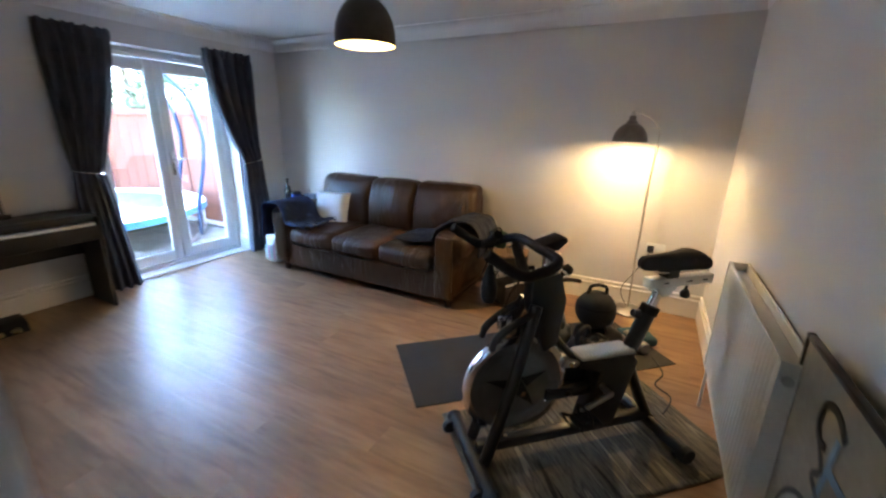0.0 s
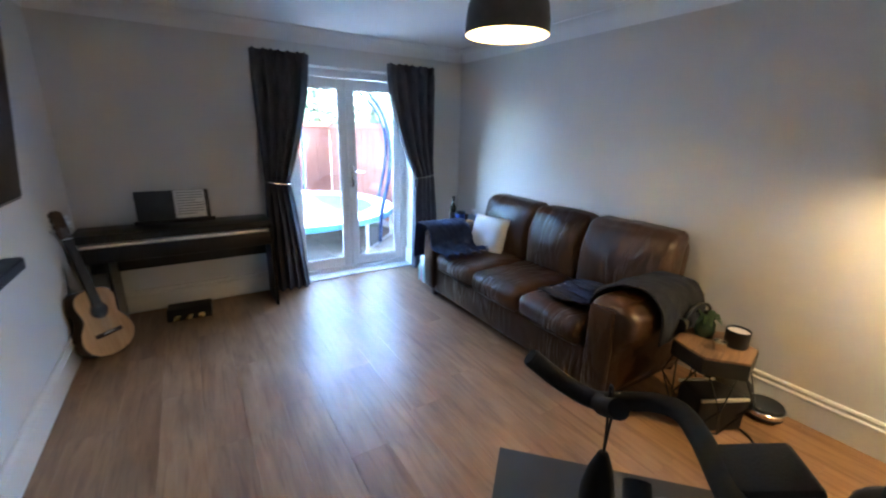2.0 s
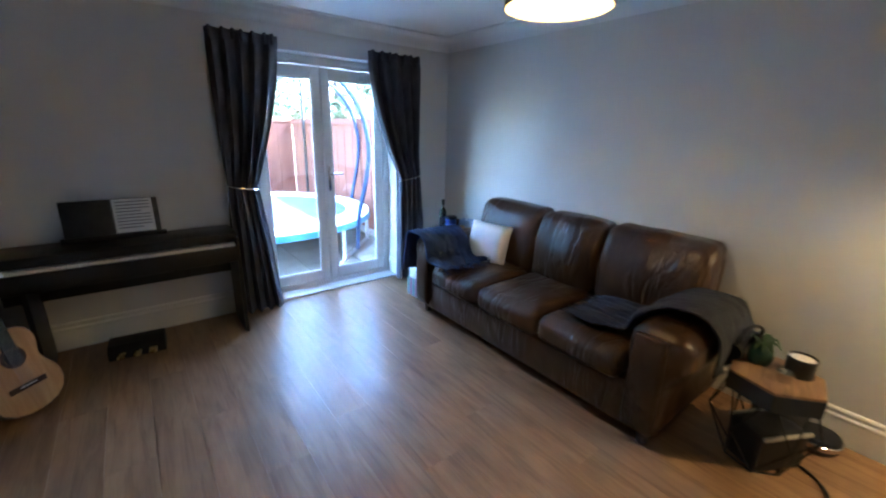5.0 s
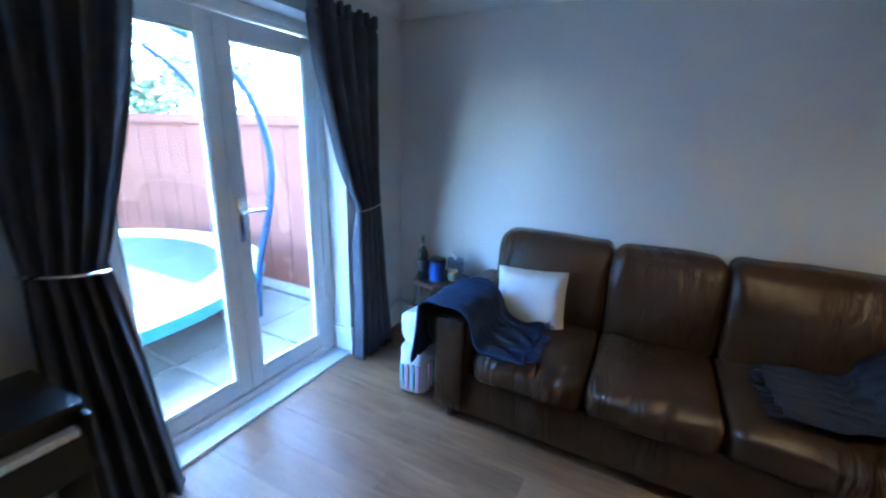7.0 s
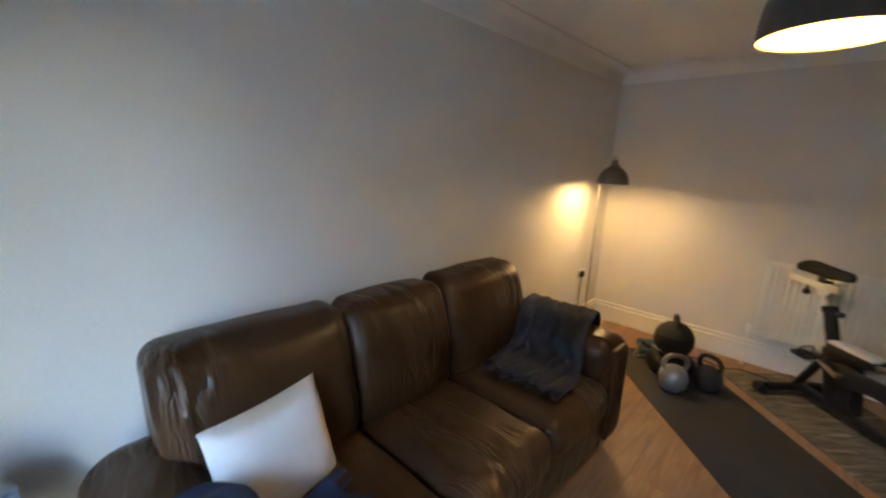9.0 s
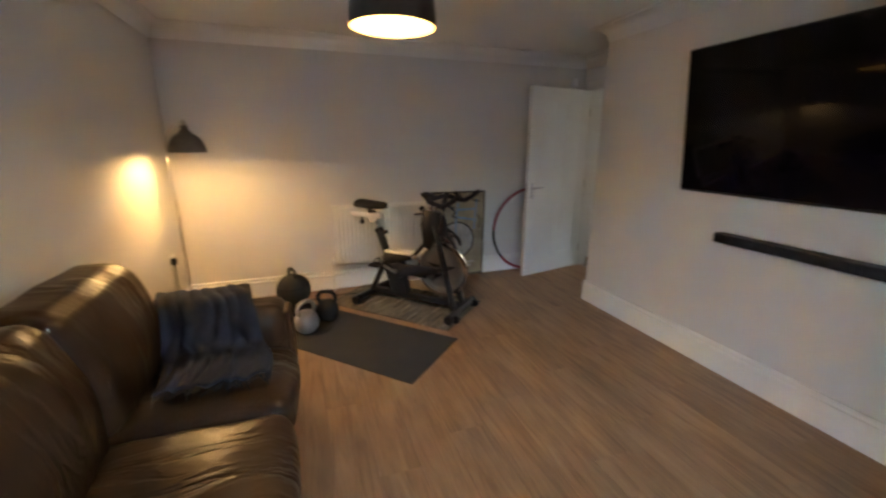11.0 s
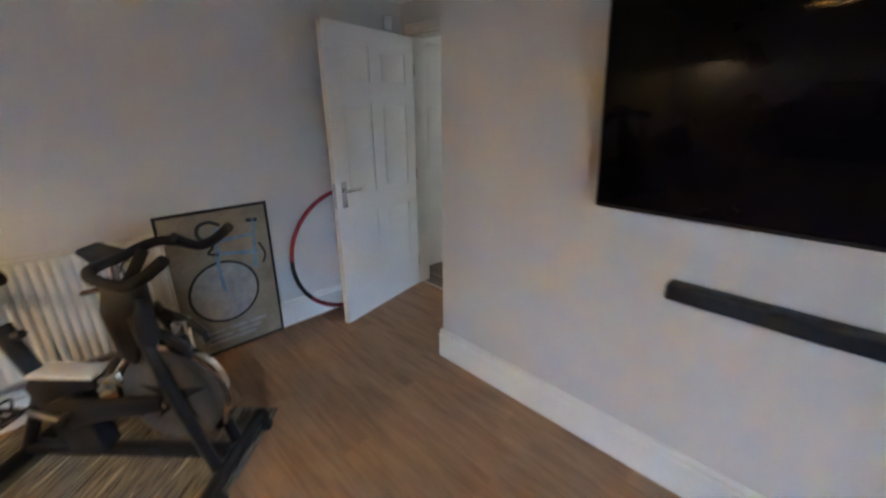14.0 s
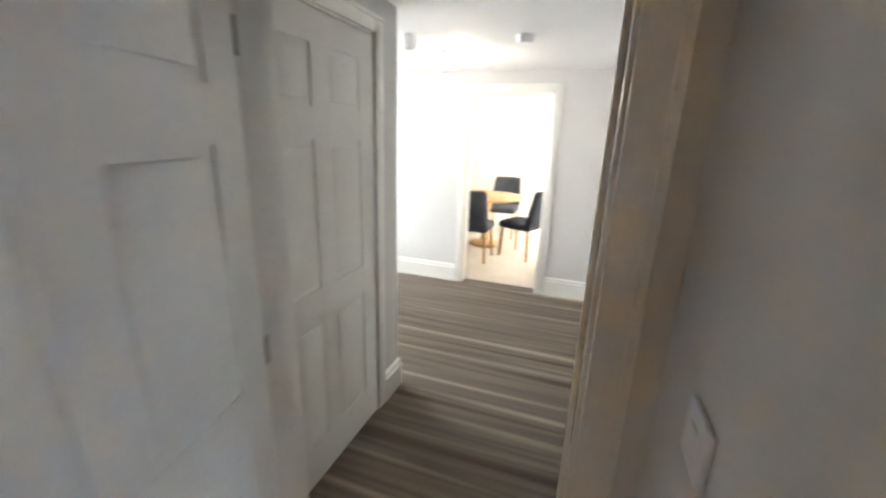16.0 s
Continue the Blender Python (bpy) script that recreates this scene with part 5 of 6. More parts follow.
def medicine_ball():
    th = thing("medicine_ball", pose(2.580, 0.610, 0.150, 0, 0, 115), "black grip medicine ball with worn white lettering", "medicine ball")
    r = 0.132
    ball = [(r * math.sin(radians(a)), r - r * math.cos(radians(a))) for a in range(0, 181, 9)]
    ball[0], ball[-1] = (0.0, 0.0), (0.0, 2 * r)
    part("ball", lathe(B(), ball, 36), RUBBER, th)
    part("grip_band", lathe(B(), [(r * 0.93, r + 0.046), (r * 0.965, r + 0.044), (r * 0.965, r + 0.032), (r * 0.95, r + 0.030)], 36, None, True), FOAM, th)
    for i, a in enumerate((-54, -36, -18, 0, 18, 36)):
        mm = pose(0, 0, r, 0, 0, a) @ pose(0, 0, 0, 38, 0, 0) @ Matrix.Translation((0, -r - 0.001, 0))
        bm = box(B(), -0.012, -0.005, -0.002, 0.003, -0.014, 0.014, 0, 1, mm)
        box(bm, 0.004, 0.011, -0.002, 0.003, -0.014, 0.014, 0, 1, mm)
        box(bm, -0.005, 0.004, -0.0022, 0.003, 0.006 if i % 2 else -0.014, 0.014 if i % 2 else -0.006, 0, 1, mm)
        part("lettering", bm, PAPER, th, "worn white letter bars", 0)
    part("handle", tube(B(), smooth_line([(-0.06, 0, 2 * r - 0.02), (-0.05, 0, 2 * r + 0.03), (0, 0, 2 * r + 0.045), (0.05, 0, 2 * r + 0.03), (0.06, 0, 2 * r - 0.02)], 5), 0.012, 10), RUBBER, th)
    return th


medicine_ball()


def push_up_bar(x, y, turn):
    th = thing("push_up_bar", pose(x, y, 0.006, 0, 0, turn), "grey and black push-up bar on the floor", "push-up bar")
    part("grip", tube(B(), [(-0.075, 0, 0.135), (0.075, 0, 0.135)], 0.017, 12), FOAM, th)
    for s in (-1, 1):
        part("leg", tube(B(), smooth_line([(s * 0.075, 0, 0.135), (s * 0.095, 0.0, 0.09), (s * 0.085, 0.05, 0.012), (s * 0.085, -0.05, 0.012)], 4), 0.011, 10), IRON, th)
    return th


push_up_bar(2.745, 0.555, -30)
pch = thing("hanging_pouch", lying((1.240 + 0.10 * U.x + 0.145 * V.x, 0.925 + 0.10 * U.y + 0.145 * V.y, 1.0)), "dark fabric pouch hanging from the bike's handlebar", "pouch")
part("pouch", lathe(B(), [(0, -0.290), (0.022, -0.285), (0.034, -0.260), (0.036, -0.215), (0.026, -0.160), (0.010, -0.115), (0, -0.110)], 20), FOAM, pch)
part("cord", tube(B(), smooth_line([(0, 0, -0.112), (0, 0.012, -0.05), (0, 0.030, 0.02), (0, -0.020, 0.02), (0, -0.010, -0.05), (0, 0, -0.112)], 5), 0.0025, 6), FOAM, pch)


def dumbbell(x, y, turn):
    th = thing("dumbbell", pose(x, y, 0.048, 0, 0, turn), "small dumbbell with an orange grip", "dumbbell")
    part("grip", tube(B(), [(-0.07, 0, 0), (0.07, 0, 0)], 0.018, 12), ORANGE, th, "orange grip")
    for s in (-1, 1):
        part("head", lathe(B(), [(0, 0.05), (0.036, 0.05), (0.042, 0.06), (0.042, 0.095), (0.036, 0.105), (0, 0.105)], 8, pose(0, 0, 0, 0, 90 * s, 0)), IRON, th)
    return th


dumbbell(2.615, 0.400, 25)
dumbbell(2.71, 0.335, 40)


def heap(name, x, y, sx, sy, sz, material, label, category, seed, z=0.004):
    th = thing(name, pose(x, y, z, 0, 0, seed * 31), label, category)
    part("body", soft_box(B(), -sx, sx, -sy, sy, 0, sz, min(sx, sy, sz / 2) * 0.8, 14, (0, 0, 0.01), min(sx, sy) * 0.16, seed), material, th)
    if category == "bag":
        part("strap", tube(B(), smooth_line([(-sx * 0.7, 0, sz * 0.9), (-sx * 0.4, 0.02, sz * 1.45), (sx * 0.4, 0.02, sz * 1.45), (sx * 0.7, 0, sz * 0.9)], 6), 0.010, 8), material, th)
    return th


heap("gym_bag", 2.58, 0.575, 0.15, 0.12, 0.155, BLACKP, "slumped black gym bag beside the weights", "bag", 1.3)
heap("towel", 2.80, 0.34, 0.12, 0.085, 0.07, TEAL, "crumpled teal towel on the floor", "towel", 3.7)


# ---- side tables ----
def wire_base(parent, r0, r1, h, n=6, rod=0.004):
    """Six-sided wire stand, waisted in the middle."""
    def ring(r, z, shift=0.0):
        return [Vector((r * math.cos(2 * math.pi * (i + shift) / n), r * math.sin(2 * math.pi * (i + shift) / n), z)) for i in range(n)]

    top, mid, bot = ring(r1, h), ring(r0, h * 0.5, 0.5), ring(r1 * 0.72, rod)
    for i in range(n):
        j = (i + 1) % n
        for a, b2 in ((top[i], top[j]), (bot[i], bot[j]), (top[i], mid[i]), (top[j], mid[i]), (mid[i], bot[i]), (mid[i], bot[j])):
            part("wire_rod", tube(B(), [a, b2], rod, 6), BLACKP, parent)


def slab_table():
    c = (2.985, 1.385)
    th = thing("side_table", pose(c[0], c[1], 0, 0, 0, 12), "hexagonal wooden side table on a black wire base", "side table", "wire side tables")
    wire_base(th, 0.215, 0.165, 0.425)
    r = 0.195
    out = [(r * math.cos(radians(60 * i)) * (1 + 0.03 * math.sin(i * 2.1)), r * math.sin(radians(60 * i))) for i in range(6)]
    part("tabletop", prism(B(), out, 0.425, 0.468, None, 0.004), SLAB, th, "warm brown wooden slab")
    out2 = [(x * 1.012, y * 1.012) for x, y in out]
    part("edge_band", prism(B(), out2, 0.375, 0.456), BLACKP, th, smooth=0)
    return c


c = slab_table()
z = 0.468
cand = thing("candle", pose(c[0] + 0.075, c[1] - 0.06, z), "dark glass candle with a pale top", "candle")
part("glass", lathe(B(), [(0, 0), (0.052, 0), (0.055, 0.006), (0.055, 0.090), (0.052, 0.090), (0.051, 0.072), (0, 0.072)], 28), BLACKP, cand)
part("wax", lathe(B(), [(0, 0.082), (0.0505, 0.080), (0.0505, 0.066), (0, 0.066)], 28), LINEN, cand, "pale wax")
jar = thing("plant_pot", pose(c[0] + 0.055, c[1] + 0.085, z), "green glass jar with trailing leaves", "plant")
part("jar", lathe(B(), [(0, 0), (0.040, 0), (0.050, 0.03), (0.045, 0.075), (0.030, 0.095), (0.034, 0.105), (0.028, 0.105), (0.024, 0.095), (0, 0.09)], 24), GREENL, jar)
bm = B()
rnd = random.Random(5)
for i in range(16):
    a, up = rnd.uniform(0, 6.28), rnd.uniform(0.02, 0.07)
    p0 = Vector((0, 0, 0.095))
    p1 = Vector((0.045 * math.cos(a), 0.045 * math.sin(a), 0.095 + up * 0.6))
    p2 = p1 + Vector((0.035 * math.cos(a), 0.035 * math.sin(a), -0.02 - up * 0.5))
    side = Vector((-math.sin(a), math.cos(a), 0)) * 0.012
    q = [bm.verts.new(v) for v in (p0, p1 - side, p2, p1 + side)]
    bm.faces.new(q)
part("leaves", bm, LEAF, jar)
mug = thing("glass_tumbler", pose(c[0] - 0.045, c[1] - 0.035, z), "small clear tumbler with a shiny rim", "tumbler")
part("glass", lathe(B(), [(0, 0), (0.026, 0), (0.032, 0.045), (0.0305, 0.045), (0.025, 0.005), (0, 0.005)], 24), CHROME, mug)
cab = B()
tube(cab, smooth_line([(3.20, 1.53, 0.47), (3.12, 1.50, 0.60), (3.06, 1.53, 0.62), (3.00, 1.55, 0.56), (2.97, 1.55, 0.475)], 8), 0.009, 8)
hp = tagged(part("headphones", cab, BLACKP), "black over-ear headphones on the side table", "headphones")
for p in ((3.20, 1.53), (2.97, 1.55)):
    part("ear_cup", lathe(B(), [(0, -0.018), (0.036, -0.018), (0.040, 0), (0.034, 0.016), (0, 0.018)], 20, Matrix.Translation((p[0], p[1], 0.509)) @ pose(0, 0, 0, 90, 0, 80)), BLACKP, hp)
heap("backpack", 3.21, 1.37, 0.11, 0.10, 0.24, RUBBER, "black rucksack slumped between table and wall", "bag", 2.2, 0.0)
# Guessed box for unidentified black clutter with a pale strip.
crate = thing("storage_crate", pose(3.02, 1.36, 0, 0, 0, -28), "low black box with a pale strip, for unidentified clutter under the side table", "crate")
part("body", soft_box(B(), -0.13, 0.13, -0.09, 0.09, 0.0, 0.20, 0.018, 8), BLACKP, crate)
for y in (-0.092, 0.092):
    part("rim", box(B(), -0.130, 0.130, y - 0.006, y + 0.006, 0.186, 0.204, 0.003), RADW, crate, "pale rim strip")
for k in range(3):
    line = smooth_line([(2.80 + 0.05 * k, 1.20 - 0.03 * k, 0.006), (2.88 + 0.05 * k, 1.10, 0.006), (3.02 + 0.03 * k, 1.12 + 0.03 * k, 0.006), (3.10, 1.22 + 0.02 * k, 0.006)], 6)
    tagged(part("loose_cable", tube(B(), line, 0.004, 6), BLACKP), "black cable looped on the floor by the table", "cable", "cables by the side table")
vac = thing("robot_vacuum", pose(3.345, 1.215, 0, 0, 0, 20), "low black and steel floor appliance beside the skirting", "robot vacuum")
part("body", lathe(B(), [(0, 0.01), (0.085, 0.01), (0.092, 0.02), (0.092, 0.065), (0.085, 0.078), (0, 0.082)], 36), BLACKP, vac)
part("bumper", lathe(B(), [(0.092, 0.03), (0.096, 0.032), (0.096, 0.055), (0.092, 0.058)], 36, None, True), CHROME, vac)
part("wheel", lathe(B(), [(0, 0.0), (0.03, 0.0), (0.03, 0.012), (0, 0.012)], 14), RUBBER, vac)


def tray_table():
    c = (3.24, 4.02)
    th = thing("side_table", pose(c[0], c[1], 0, 0, 0, 10), "dark hexagonal side table on thin black wire legs", "side table", "wire side tables")
    wire_base(th, 0.20, 0.175, 0.515)
    r = 0.200
    out = [(r * math.cos(radians(60 * i)), r * math.sin(radians(60 * i))) for i in range(6)]
    part("tabletop", prism(B(), out, 0.515, 0.542, None, 0.004), DKWOOD, th)
    return c


c2 = tray_table()
z2 = 0.542
bot = thing("wine_bottle", pose(c2[0] - 0.085, c2[1] + 0.105, z2), "dark wine bottle with a pale neck band", "bottle")
part("glass", lathe(B(), [(0, 0), (0.034, 0), (0.037, 0.006), (0.037, 0.165), (0.030, 0.195), (0.014, 0.225), (0.0135, 0.285), (0.016, 0.288), (0.016, 0.30), (0, 0.30)], 24), BOTTLE, bot)
part("label", lathe(B(), [(0.0375, 0.06), (0.038, 0.062), (0.038, 0.13), (0.0375, 0.132)], 24, None, True), BOOKB, bot)
part("capsule", lathe(B(), [(0.0145, 0.232), (0.0148, 0.234), (0.0148, 0.244), (0.0145, 0.246)], 20, None, True), CHROME, bot, "pale foil band")
tin = thing("storage_tin", pose(c2[0] - 0.06, c2[1] + 0.005, z2), "blue lidded storage tin on the side table", "tin")
part("can", lathe(B(), [(0, 0), (0.050, 0), (0.052, 0.004), (0.052, 0.135), (0, 0.135)], 32), BLUETIN, tin)
part("lid", lathe(B(), [(0.052, 0.128), (0.0545, 0.13), (0.0545, 0.15), (0.045, 0.156), (0, 0.157)], 32), BLACKP, tin, "black lid")
tis = thing("tissue_box", pose(c2[0] + 0.085, c2[1] - 0.06, z2, 0, 0, 25), "patterned tissue box with a white tissue pulled up", "tissue box")
part("carton", box(B(), -0.055, 0.055, -0.055, 0.055, 0, 0.115, 0.002), TISSUE, tis)
bm = B()
sheet(bm, lambda u, v: Vector(((u - 0.5) * 0.07 * (0.5 + v), 0.012 * math.sin(u * 9) * (0.4 + v) + 0.01 * v, 0.114 + 0.06 * v * (0.8 + 0.3 * math.sin(u * 7)))), 16, 8)
solid(part("tissue", bm, PAPER, tis, "white tissue"), 0.001)
jr = thing("candle_jar", pose(c2[0] - 0.005, c2[1] - 0.085, z2), "small pale green candle jar", "candle")
part("jar", lathe(B(), [(0, 0), (0.030, 0), (0.032, 0.004), (0.032, 0.055), (0, 0.055)], 24), AMBER, jr)
part("lid", lathe(B(), [(0.032, 0.050), (0.0345, 0.052), (0.0345, 0.066), (0, 0.068)], 24), OAK, jr, "wooden lid")
bk = thing("wire_basket", pose(c2[0] + 0.03, c2[1] + 0.06, z2), "dark low basket at the back of the table", "basket")
part("wall", lathe(B(), [(0, 0.0), (0.055, 0.0), (0.066, 0.095), (0.064, 0.095), (0.053, 0.004), (0, 0.004)], 28), DKWOOD, bk)
bag = thing("carrier_bag", pose(2.775, 3.925, 0.0, 0, 0, 8), "white plastic carrier bag with pink and green stripes", "bag")
part("body", soft_box(B(), -0.105, 0.105, -0.085, 0.085, 0, 0.31, 0.05, 14, (0.01, 0.01, 0.0), 0.016, 6.0), BAGP, bag)
for i, mt in enumerate((PINKS, GREENS, PINKS, GREENS)):
    part("printed_stripe", soft_box(B(), -0.126, -0.112, -0.060 + i * 0.034, -0.042 + i * 0.034, 0.04, 0.205, 0.004, 4, (0, 0, 0), 0.002, i), mt, bag)
    part("printed_stripe", soft_box(B(), -0.080 + i * 0.044, -0.055 + i * 0.044, -0.106, -0.092, 0.04, 0.205, 0.004, 4, (0, 0, 0), 0.002, i + 9), mt, bag)
part("gathered_top", soft_box(B(), -0.105, 0.085, -0.085, 0.075, 0.28, 0.50, 0.06, 18, (0, 0, 0), 0.065, 11.0), BAGP, bag)

# ---- socket and flex ----
so = thing("wall_socket", pose(W, 0.296, 0.53), "white double wall socket with a black plug", "socket")
part("plate", box(B(), -0.010, 0.0, -0.072, 0.072, -0.043, 0.043, 0.004), PVC, so)
part("plug", soft_box(B(), -0.045, -0.009, 0.012, 0.060, -0.030, 0.025, 0.010, 6), BLACKP, so, "black three-pin plug")
fl = smooth_line([(W - 0.03, 0.332, 0.505), (W - 0.035, 0.36, 0.43), (W - 0.06, 0.43, 0.30), (W - 0.09, 0.50, 0.16), (W - 0.10, 0.42, 0.012), (W - 0.16, 0.28, 0.006), (W - 0.24, 0.33, 0.006), (W - 0.20, 0.45, 0.014)], 8)
tagged(part("lamp_flex", tube(B(), fl, 0.003, 8), BLACKP), "thin black flex from socket to floor lamp", "cable")
fl = smooth_line([(2.02, 0.16, 0.014), (2.20, 0.12, 0.006), (2.30, 0.20, 0.006), (2.45, 0.16, 0.006), (2.62, 0.22, 0.006)], 8)
tagged(part("floor_cable", tube(B(), fl, 0.004, 8), BLACKP), "black cable lying loose on the floor", "cable")


# ---- hall ----
bm = B()
box(bm, -1.90, -1.64, -0.34, -0.20, 0, HALL_H + 0.1)
box(bm, -0.82, RX - T, -0.34, -0.20, 0, HALL_H + 0.1)
box(bm, -1.64, -0.82, -0.34, -0.20, 2.01, HALL_H + 0.1)
setting("wall_hall_south", bm, HALLWALL, "pale hall wall with a cupboard door")
setting("wall_hall_jog", box(B(), RX - T - 0.002, RX - T + 0.0, -0.34, 0.0, 0, H), HALLWALL, "short hall wall at the door")
setting("wall_hall_north", box(B(), HALL_W - T, RX - T, HALL_N, HALL_N + T, 0, HALL_H + 0.1), HALLWALL, "pale hall wall")
bm = B()
box(bm, HALL_W - T, HALL_W, -2.7, -0.40, 0, HALL_H + 0.1)
box(bm, HALL_W - T, HALL_W, 0.43, HALL_N, 0, HALL_H + 0.1)
box(bm, HALL_W - T, HALL_W, -0.40, 0.43, 1.985, HALL_H + 0.1)
setting("wall_hall_west", bm, HALLWALL, "pale hall wall with the dining room doorway")
setting("wall_stairs_south", box(B(), HALL_W - T, -1.64, -2.82, -2.70, 0, HALL_H + 0.1), HALLWALL, "pale wall behind the stairs")
setting("wall_stairs_east", box(B(), -1.90, -1.76, -2.70, -0.34, 0, HALL_H + 0.1), HALLWALL, "pale wall beside the stairs")
setting("ceiling_hall", box(B(), HALL_W - T, RX - T, -2.82, HALL_N + T, HALL_H, HALL_H + 0.1), CEIL, "white hall ceiling")
setting("floor_hall", box(B(), HALL_W - T, RX - 0.055, -2.82, HALL_N + T, -0.12, 0.0), CARPET, "brown and beige striped hall carpet")
setting("baseboard", run(B(), [(HALL_W, HALL_N), (HALL_W, 0.50)], SKIRT), GLOSSW, "white skirting board in the hall", 30)
setting("baseboard", run(B(), [(HALL_W, -0.47), (HALL_W, -2.70)], SKIRT), GLOSSW, "white skirting board in the hall", 30)
setting("baseboard", run(B(), [(-1.90, -0.60), (-1.90, -0.20), (-1.722, -0.20)], SKIRT), GLOSSW, "white skirting board in the hall", 30)
setting("baseboard", run(B(), [(RX - T, HALL_N), (HALL_W, HALL_N)], SKIRT), GLOSSW, "white skirting board in the hall", 30)
bm = B()
for x0, x1 in ((-1.72, -1.645), (-0.815, -0.757)):
    box(bm, x0, x1, -0.201, -0.183, 0, 2.075, 0.005)
box(bm, -1.645, -0.815, -0.201, -0.183, 2.0, 2.075, 0.005)
box(bm, -1.72, -0.757, -0.19, -0.178, 2.055, 2.075, 0.004)
setting("architrave", bm, GLOSSW, "white moulded architrave round the hall cupboard")
bm = B()
box(bm, -1.645, -1.620, -0.34, -0.198, 0, 2.01, 0.003)
box(bm, -0.840, -0.815, -0.34, -0.198, 0, 2.01, 0.003)
box(bm, -1.620, -0.840, -0.34, -0.198, 1.99, 2.01, 0.003)
setting("door_lining", bm, GLOSSW, "white gloss lining of the hall cupboard")
panel_door("door_3", pose(-0.843, -0.236, 0.010, 0, 0, 180), 0.775, 1.975, "white six-panel cupboard door in the hall, closed", None)
bm = B()
for y0, y1 in ((-0.470, -0.395), (0.425, 0.500)):
    box(bm, HALL_W + 0.001, HALL_W + 0.019, y0, y1, 0, 2.05, 0.005)
box(bm, HALL_W + 0.001, HALL_W + 0.019, -0.395, 0.425, 1.975, 2.05, 0.005)
setting("architrave", bm, GLOSSW, "white architrave round the dining room doorway")
bm = B()
box(bm, HALL_W - T - 0.01, HALL_W + 0.004, -0.402, -0.378, 0, 1.985, 0.003)
box(bm, HALL_W - T - 0.01, HALL_W + 0.004, 0.408, 0.432, 0, 1.985, 0.003)
box(bm, HALL_W - T - 0.01, HALL_W + 0.004, -0.378, 0.408, 1.962, 1.985, 0.003)
setting("door_lining", bm, GLOSSW, "white lining of the dining room doorway")
panel_door("door_4", pose(HALL_W - T - 0.02, 0.400, 0.010, 0, 0, 166), 0.762, 1.96, "white six-panel dining room door, open", (0.70, -1))

newel = thing("banister", pose(-2.80, -0.71, 0), "white painted banister with a turned newel post", "banister")
bm = B()
box(bm, -0.045, 0.045, -0.045, 0.045, 0, 0.30, 0.006)
lathe(bm, [(0.0, 0.30), (0.040, 0.30), (0.030, 0.33), (0.040, 0.36), (0.030, 0.42), (0.036, 0.60), (0.030, 0.72), (0.040, 0.76), (0, 0.76)], 20)
box(bm, -0.045, 0.045, -0.045, 0.045, 0.76, 0.98, 0.006)
lathe(bm, [(0, 0.98), (0.030, 0.98), (0.024, 1.0), (0.046, 1.03), (0.050, 1.06), (0.038, 1.095), (0, 1.11)], 20)
part("newel_post", bm, GLOSSW, newel)
part("handrail", box(B(), -0.030, 0.030, -1.20, -0.045, 0.86, 0.91, 0.014, 3), GLOSSW, newel)
part("base_rail", box(B(), -0.030, 0.030, -1.20, -0.045, 0.06, 0.10, 0.006), GLOSSW, newel)
for i in range(9):
    part("spindle", lathe(B(), [(0, 0.10), (0.016, 0.10), (0.016, 0.22), (0.010, 0.25), (0.016, 0.48), (0.010, 0.70), (0.016, 0.74), (0.016, 0.862), (0, 0.862)], 10, pose(0, -0.16 - i * 0.12, 0)), GLOSSW, newel)

bm = B()
sm = tagged(part("smoke_alarm", lathe(bm, [(0, -0.045), (0.045, -0.043), (0.052, -0.03), (0.052, -0.012), (0.060, -0.010), (0.060, 0.0), (0, 0.0)], 28, pose(-2.60, 0.33, HALL_H)), PVC), "round white smoke alarm on the hall ceiling", "smoke alarm")
sl = thing("ceiling_spotlight", pose(-3.05, -0.32, HALL_H), "white ceiling spotlight bar with lit spots", "ceiling light")
part("plate", lathe(B(), [(0, -0.025), (0.06, -0.025), (0.065, 0.0), (0, 0.0)], 28), PVC, sl)
for i, a in enumerate((20, 140, 260)):
    mm = pose(0.05 * math.cos(radians(a)), 0.05 * math.sin(radians(a)), -0.055, 40, 0, a - 90)
    sp = part("spot", lathe(B(), [(0, 0.03), (0.020, 0.03), (0.030, -0.02), (0.030, -0.04), (0.026, -0.04), (0.022, -0.01), (0, 0.0)], 20, mm), CHROME, sl)
    part("bulb", lathe(B(), [(0, -0.030), (0.018, -0.030), (0.024, -0.034), (0, -0.036)], 16, mm), SPOTG, sp, "glowing spot bulb")
bm = B()
soft_box(bm, -2.45, -2.38, -0.40, -0.33, HALL_H - 0.10, HALL_H, 0.02, 6)
tagged(part("presence_sensor", bm, PVC), "small white sensor fixed under the hall ceiling", "sensor")

# ---- dining room ----
DR0, DR1, DS, DN = HALL_W - T, -7.10, -2.60, 2.80
setting("floor_dining", box(B(), DR1, DR0, DS, DN, -0.12, -0.004), VINYL, "pale dining room floor")
setting("ceiling_dining", box(B(), DR1 - T, DR0, DS - T, DN + T, HALL_H + 0.15, HALL_H + 0.25), CEIL, "white dining room ceiling")
setting("wall_dining_west", box(B(), DR1 - T, DR1, DS - T, DN + T, 0, HALL_H + 0.15), CREAM, "bright cream dining room wall")
setting("wall_dining_south", box(B(), DR1, DR0, DS - T, DS, 0, HALL_H + 0.15), CREAM, "cream dining room wall")
bm = B()
box(bm, DR1, -6.65, DN, DN + T, 0, HALL_H + 0.15)
box(bm, -4.55, DR0, DN, DN + T, 0, HALL_H + 0.15)
box(bm, -6.65, -4.55, DN, DN + T, 0, 0.72)
box(bm, -6.65, -4.55, DN, DN + T, 2.08, HALL_H + 0.15)
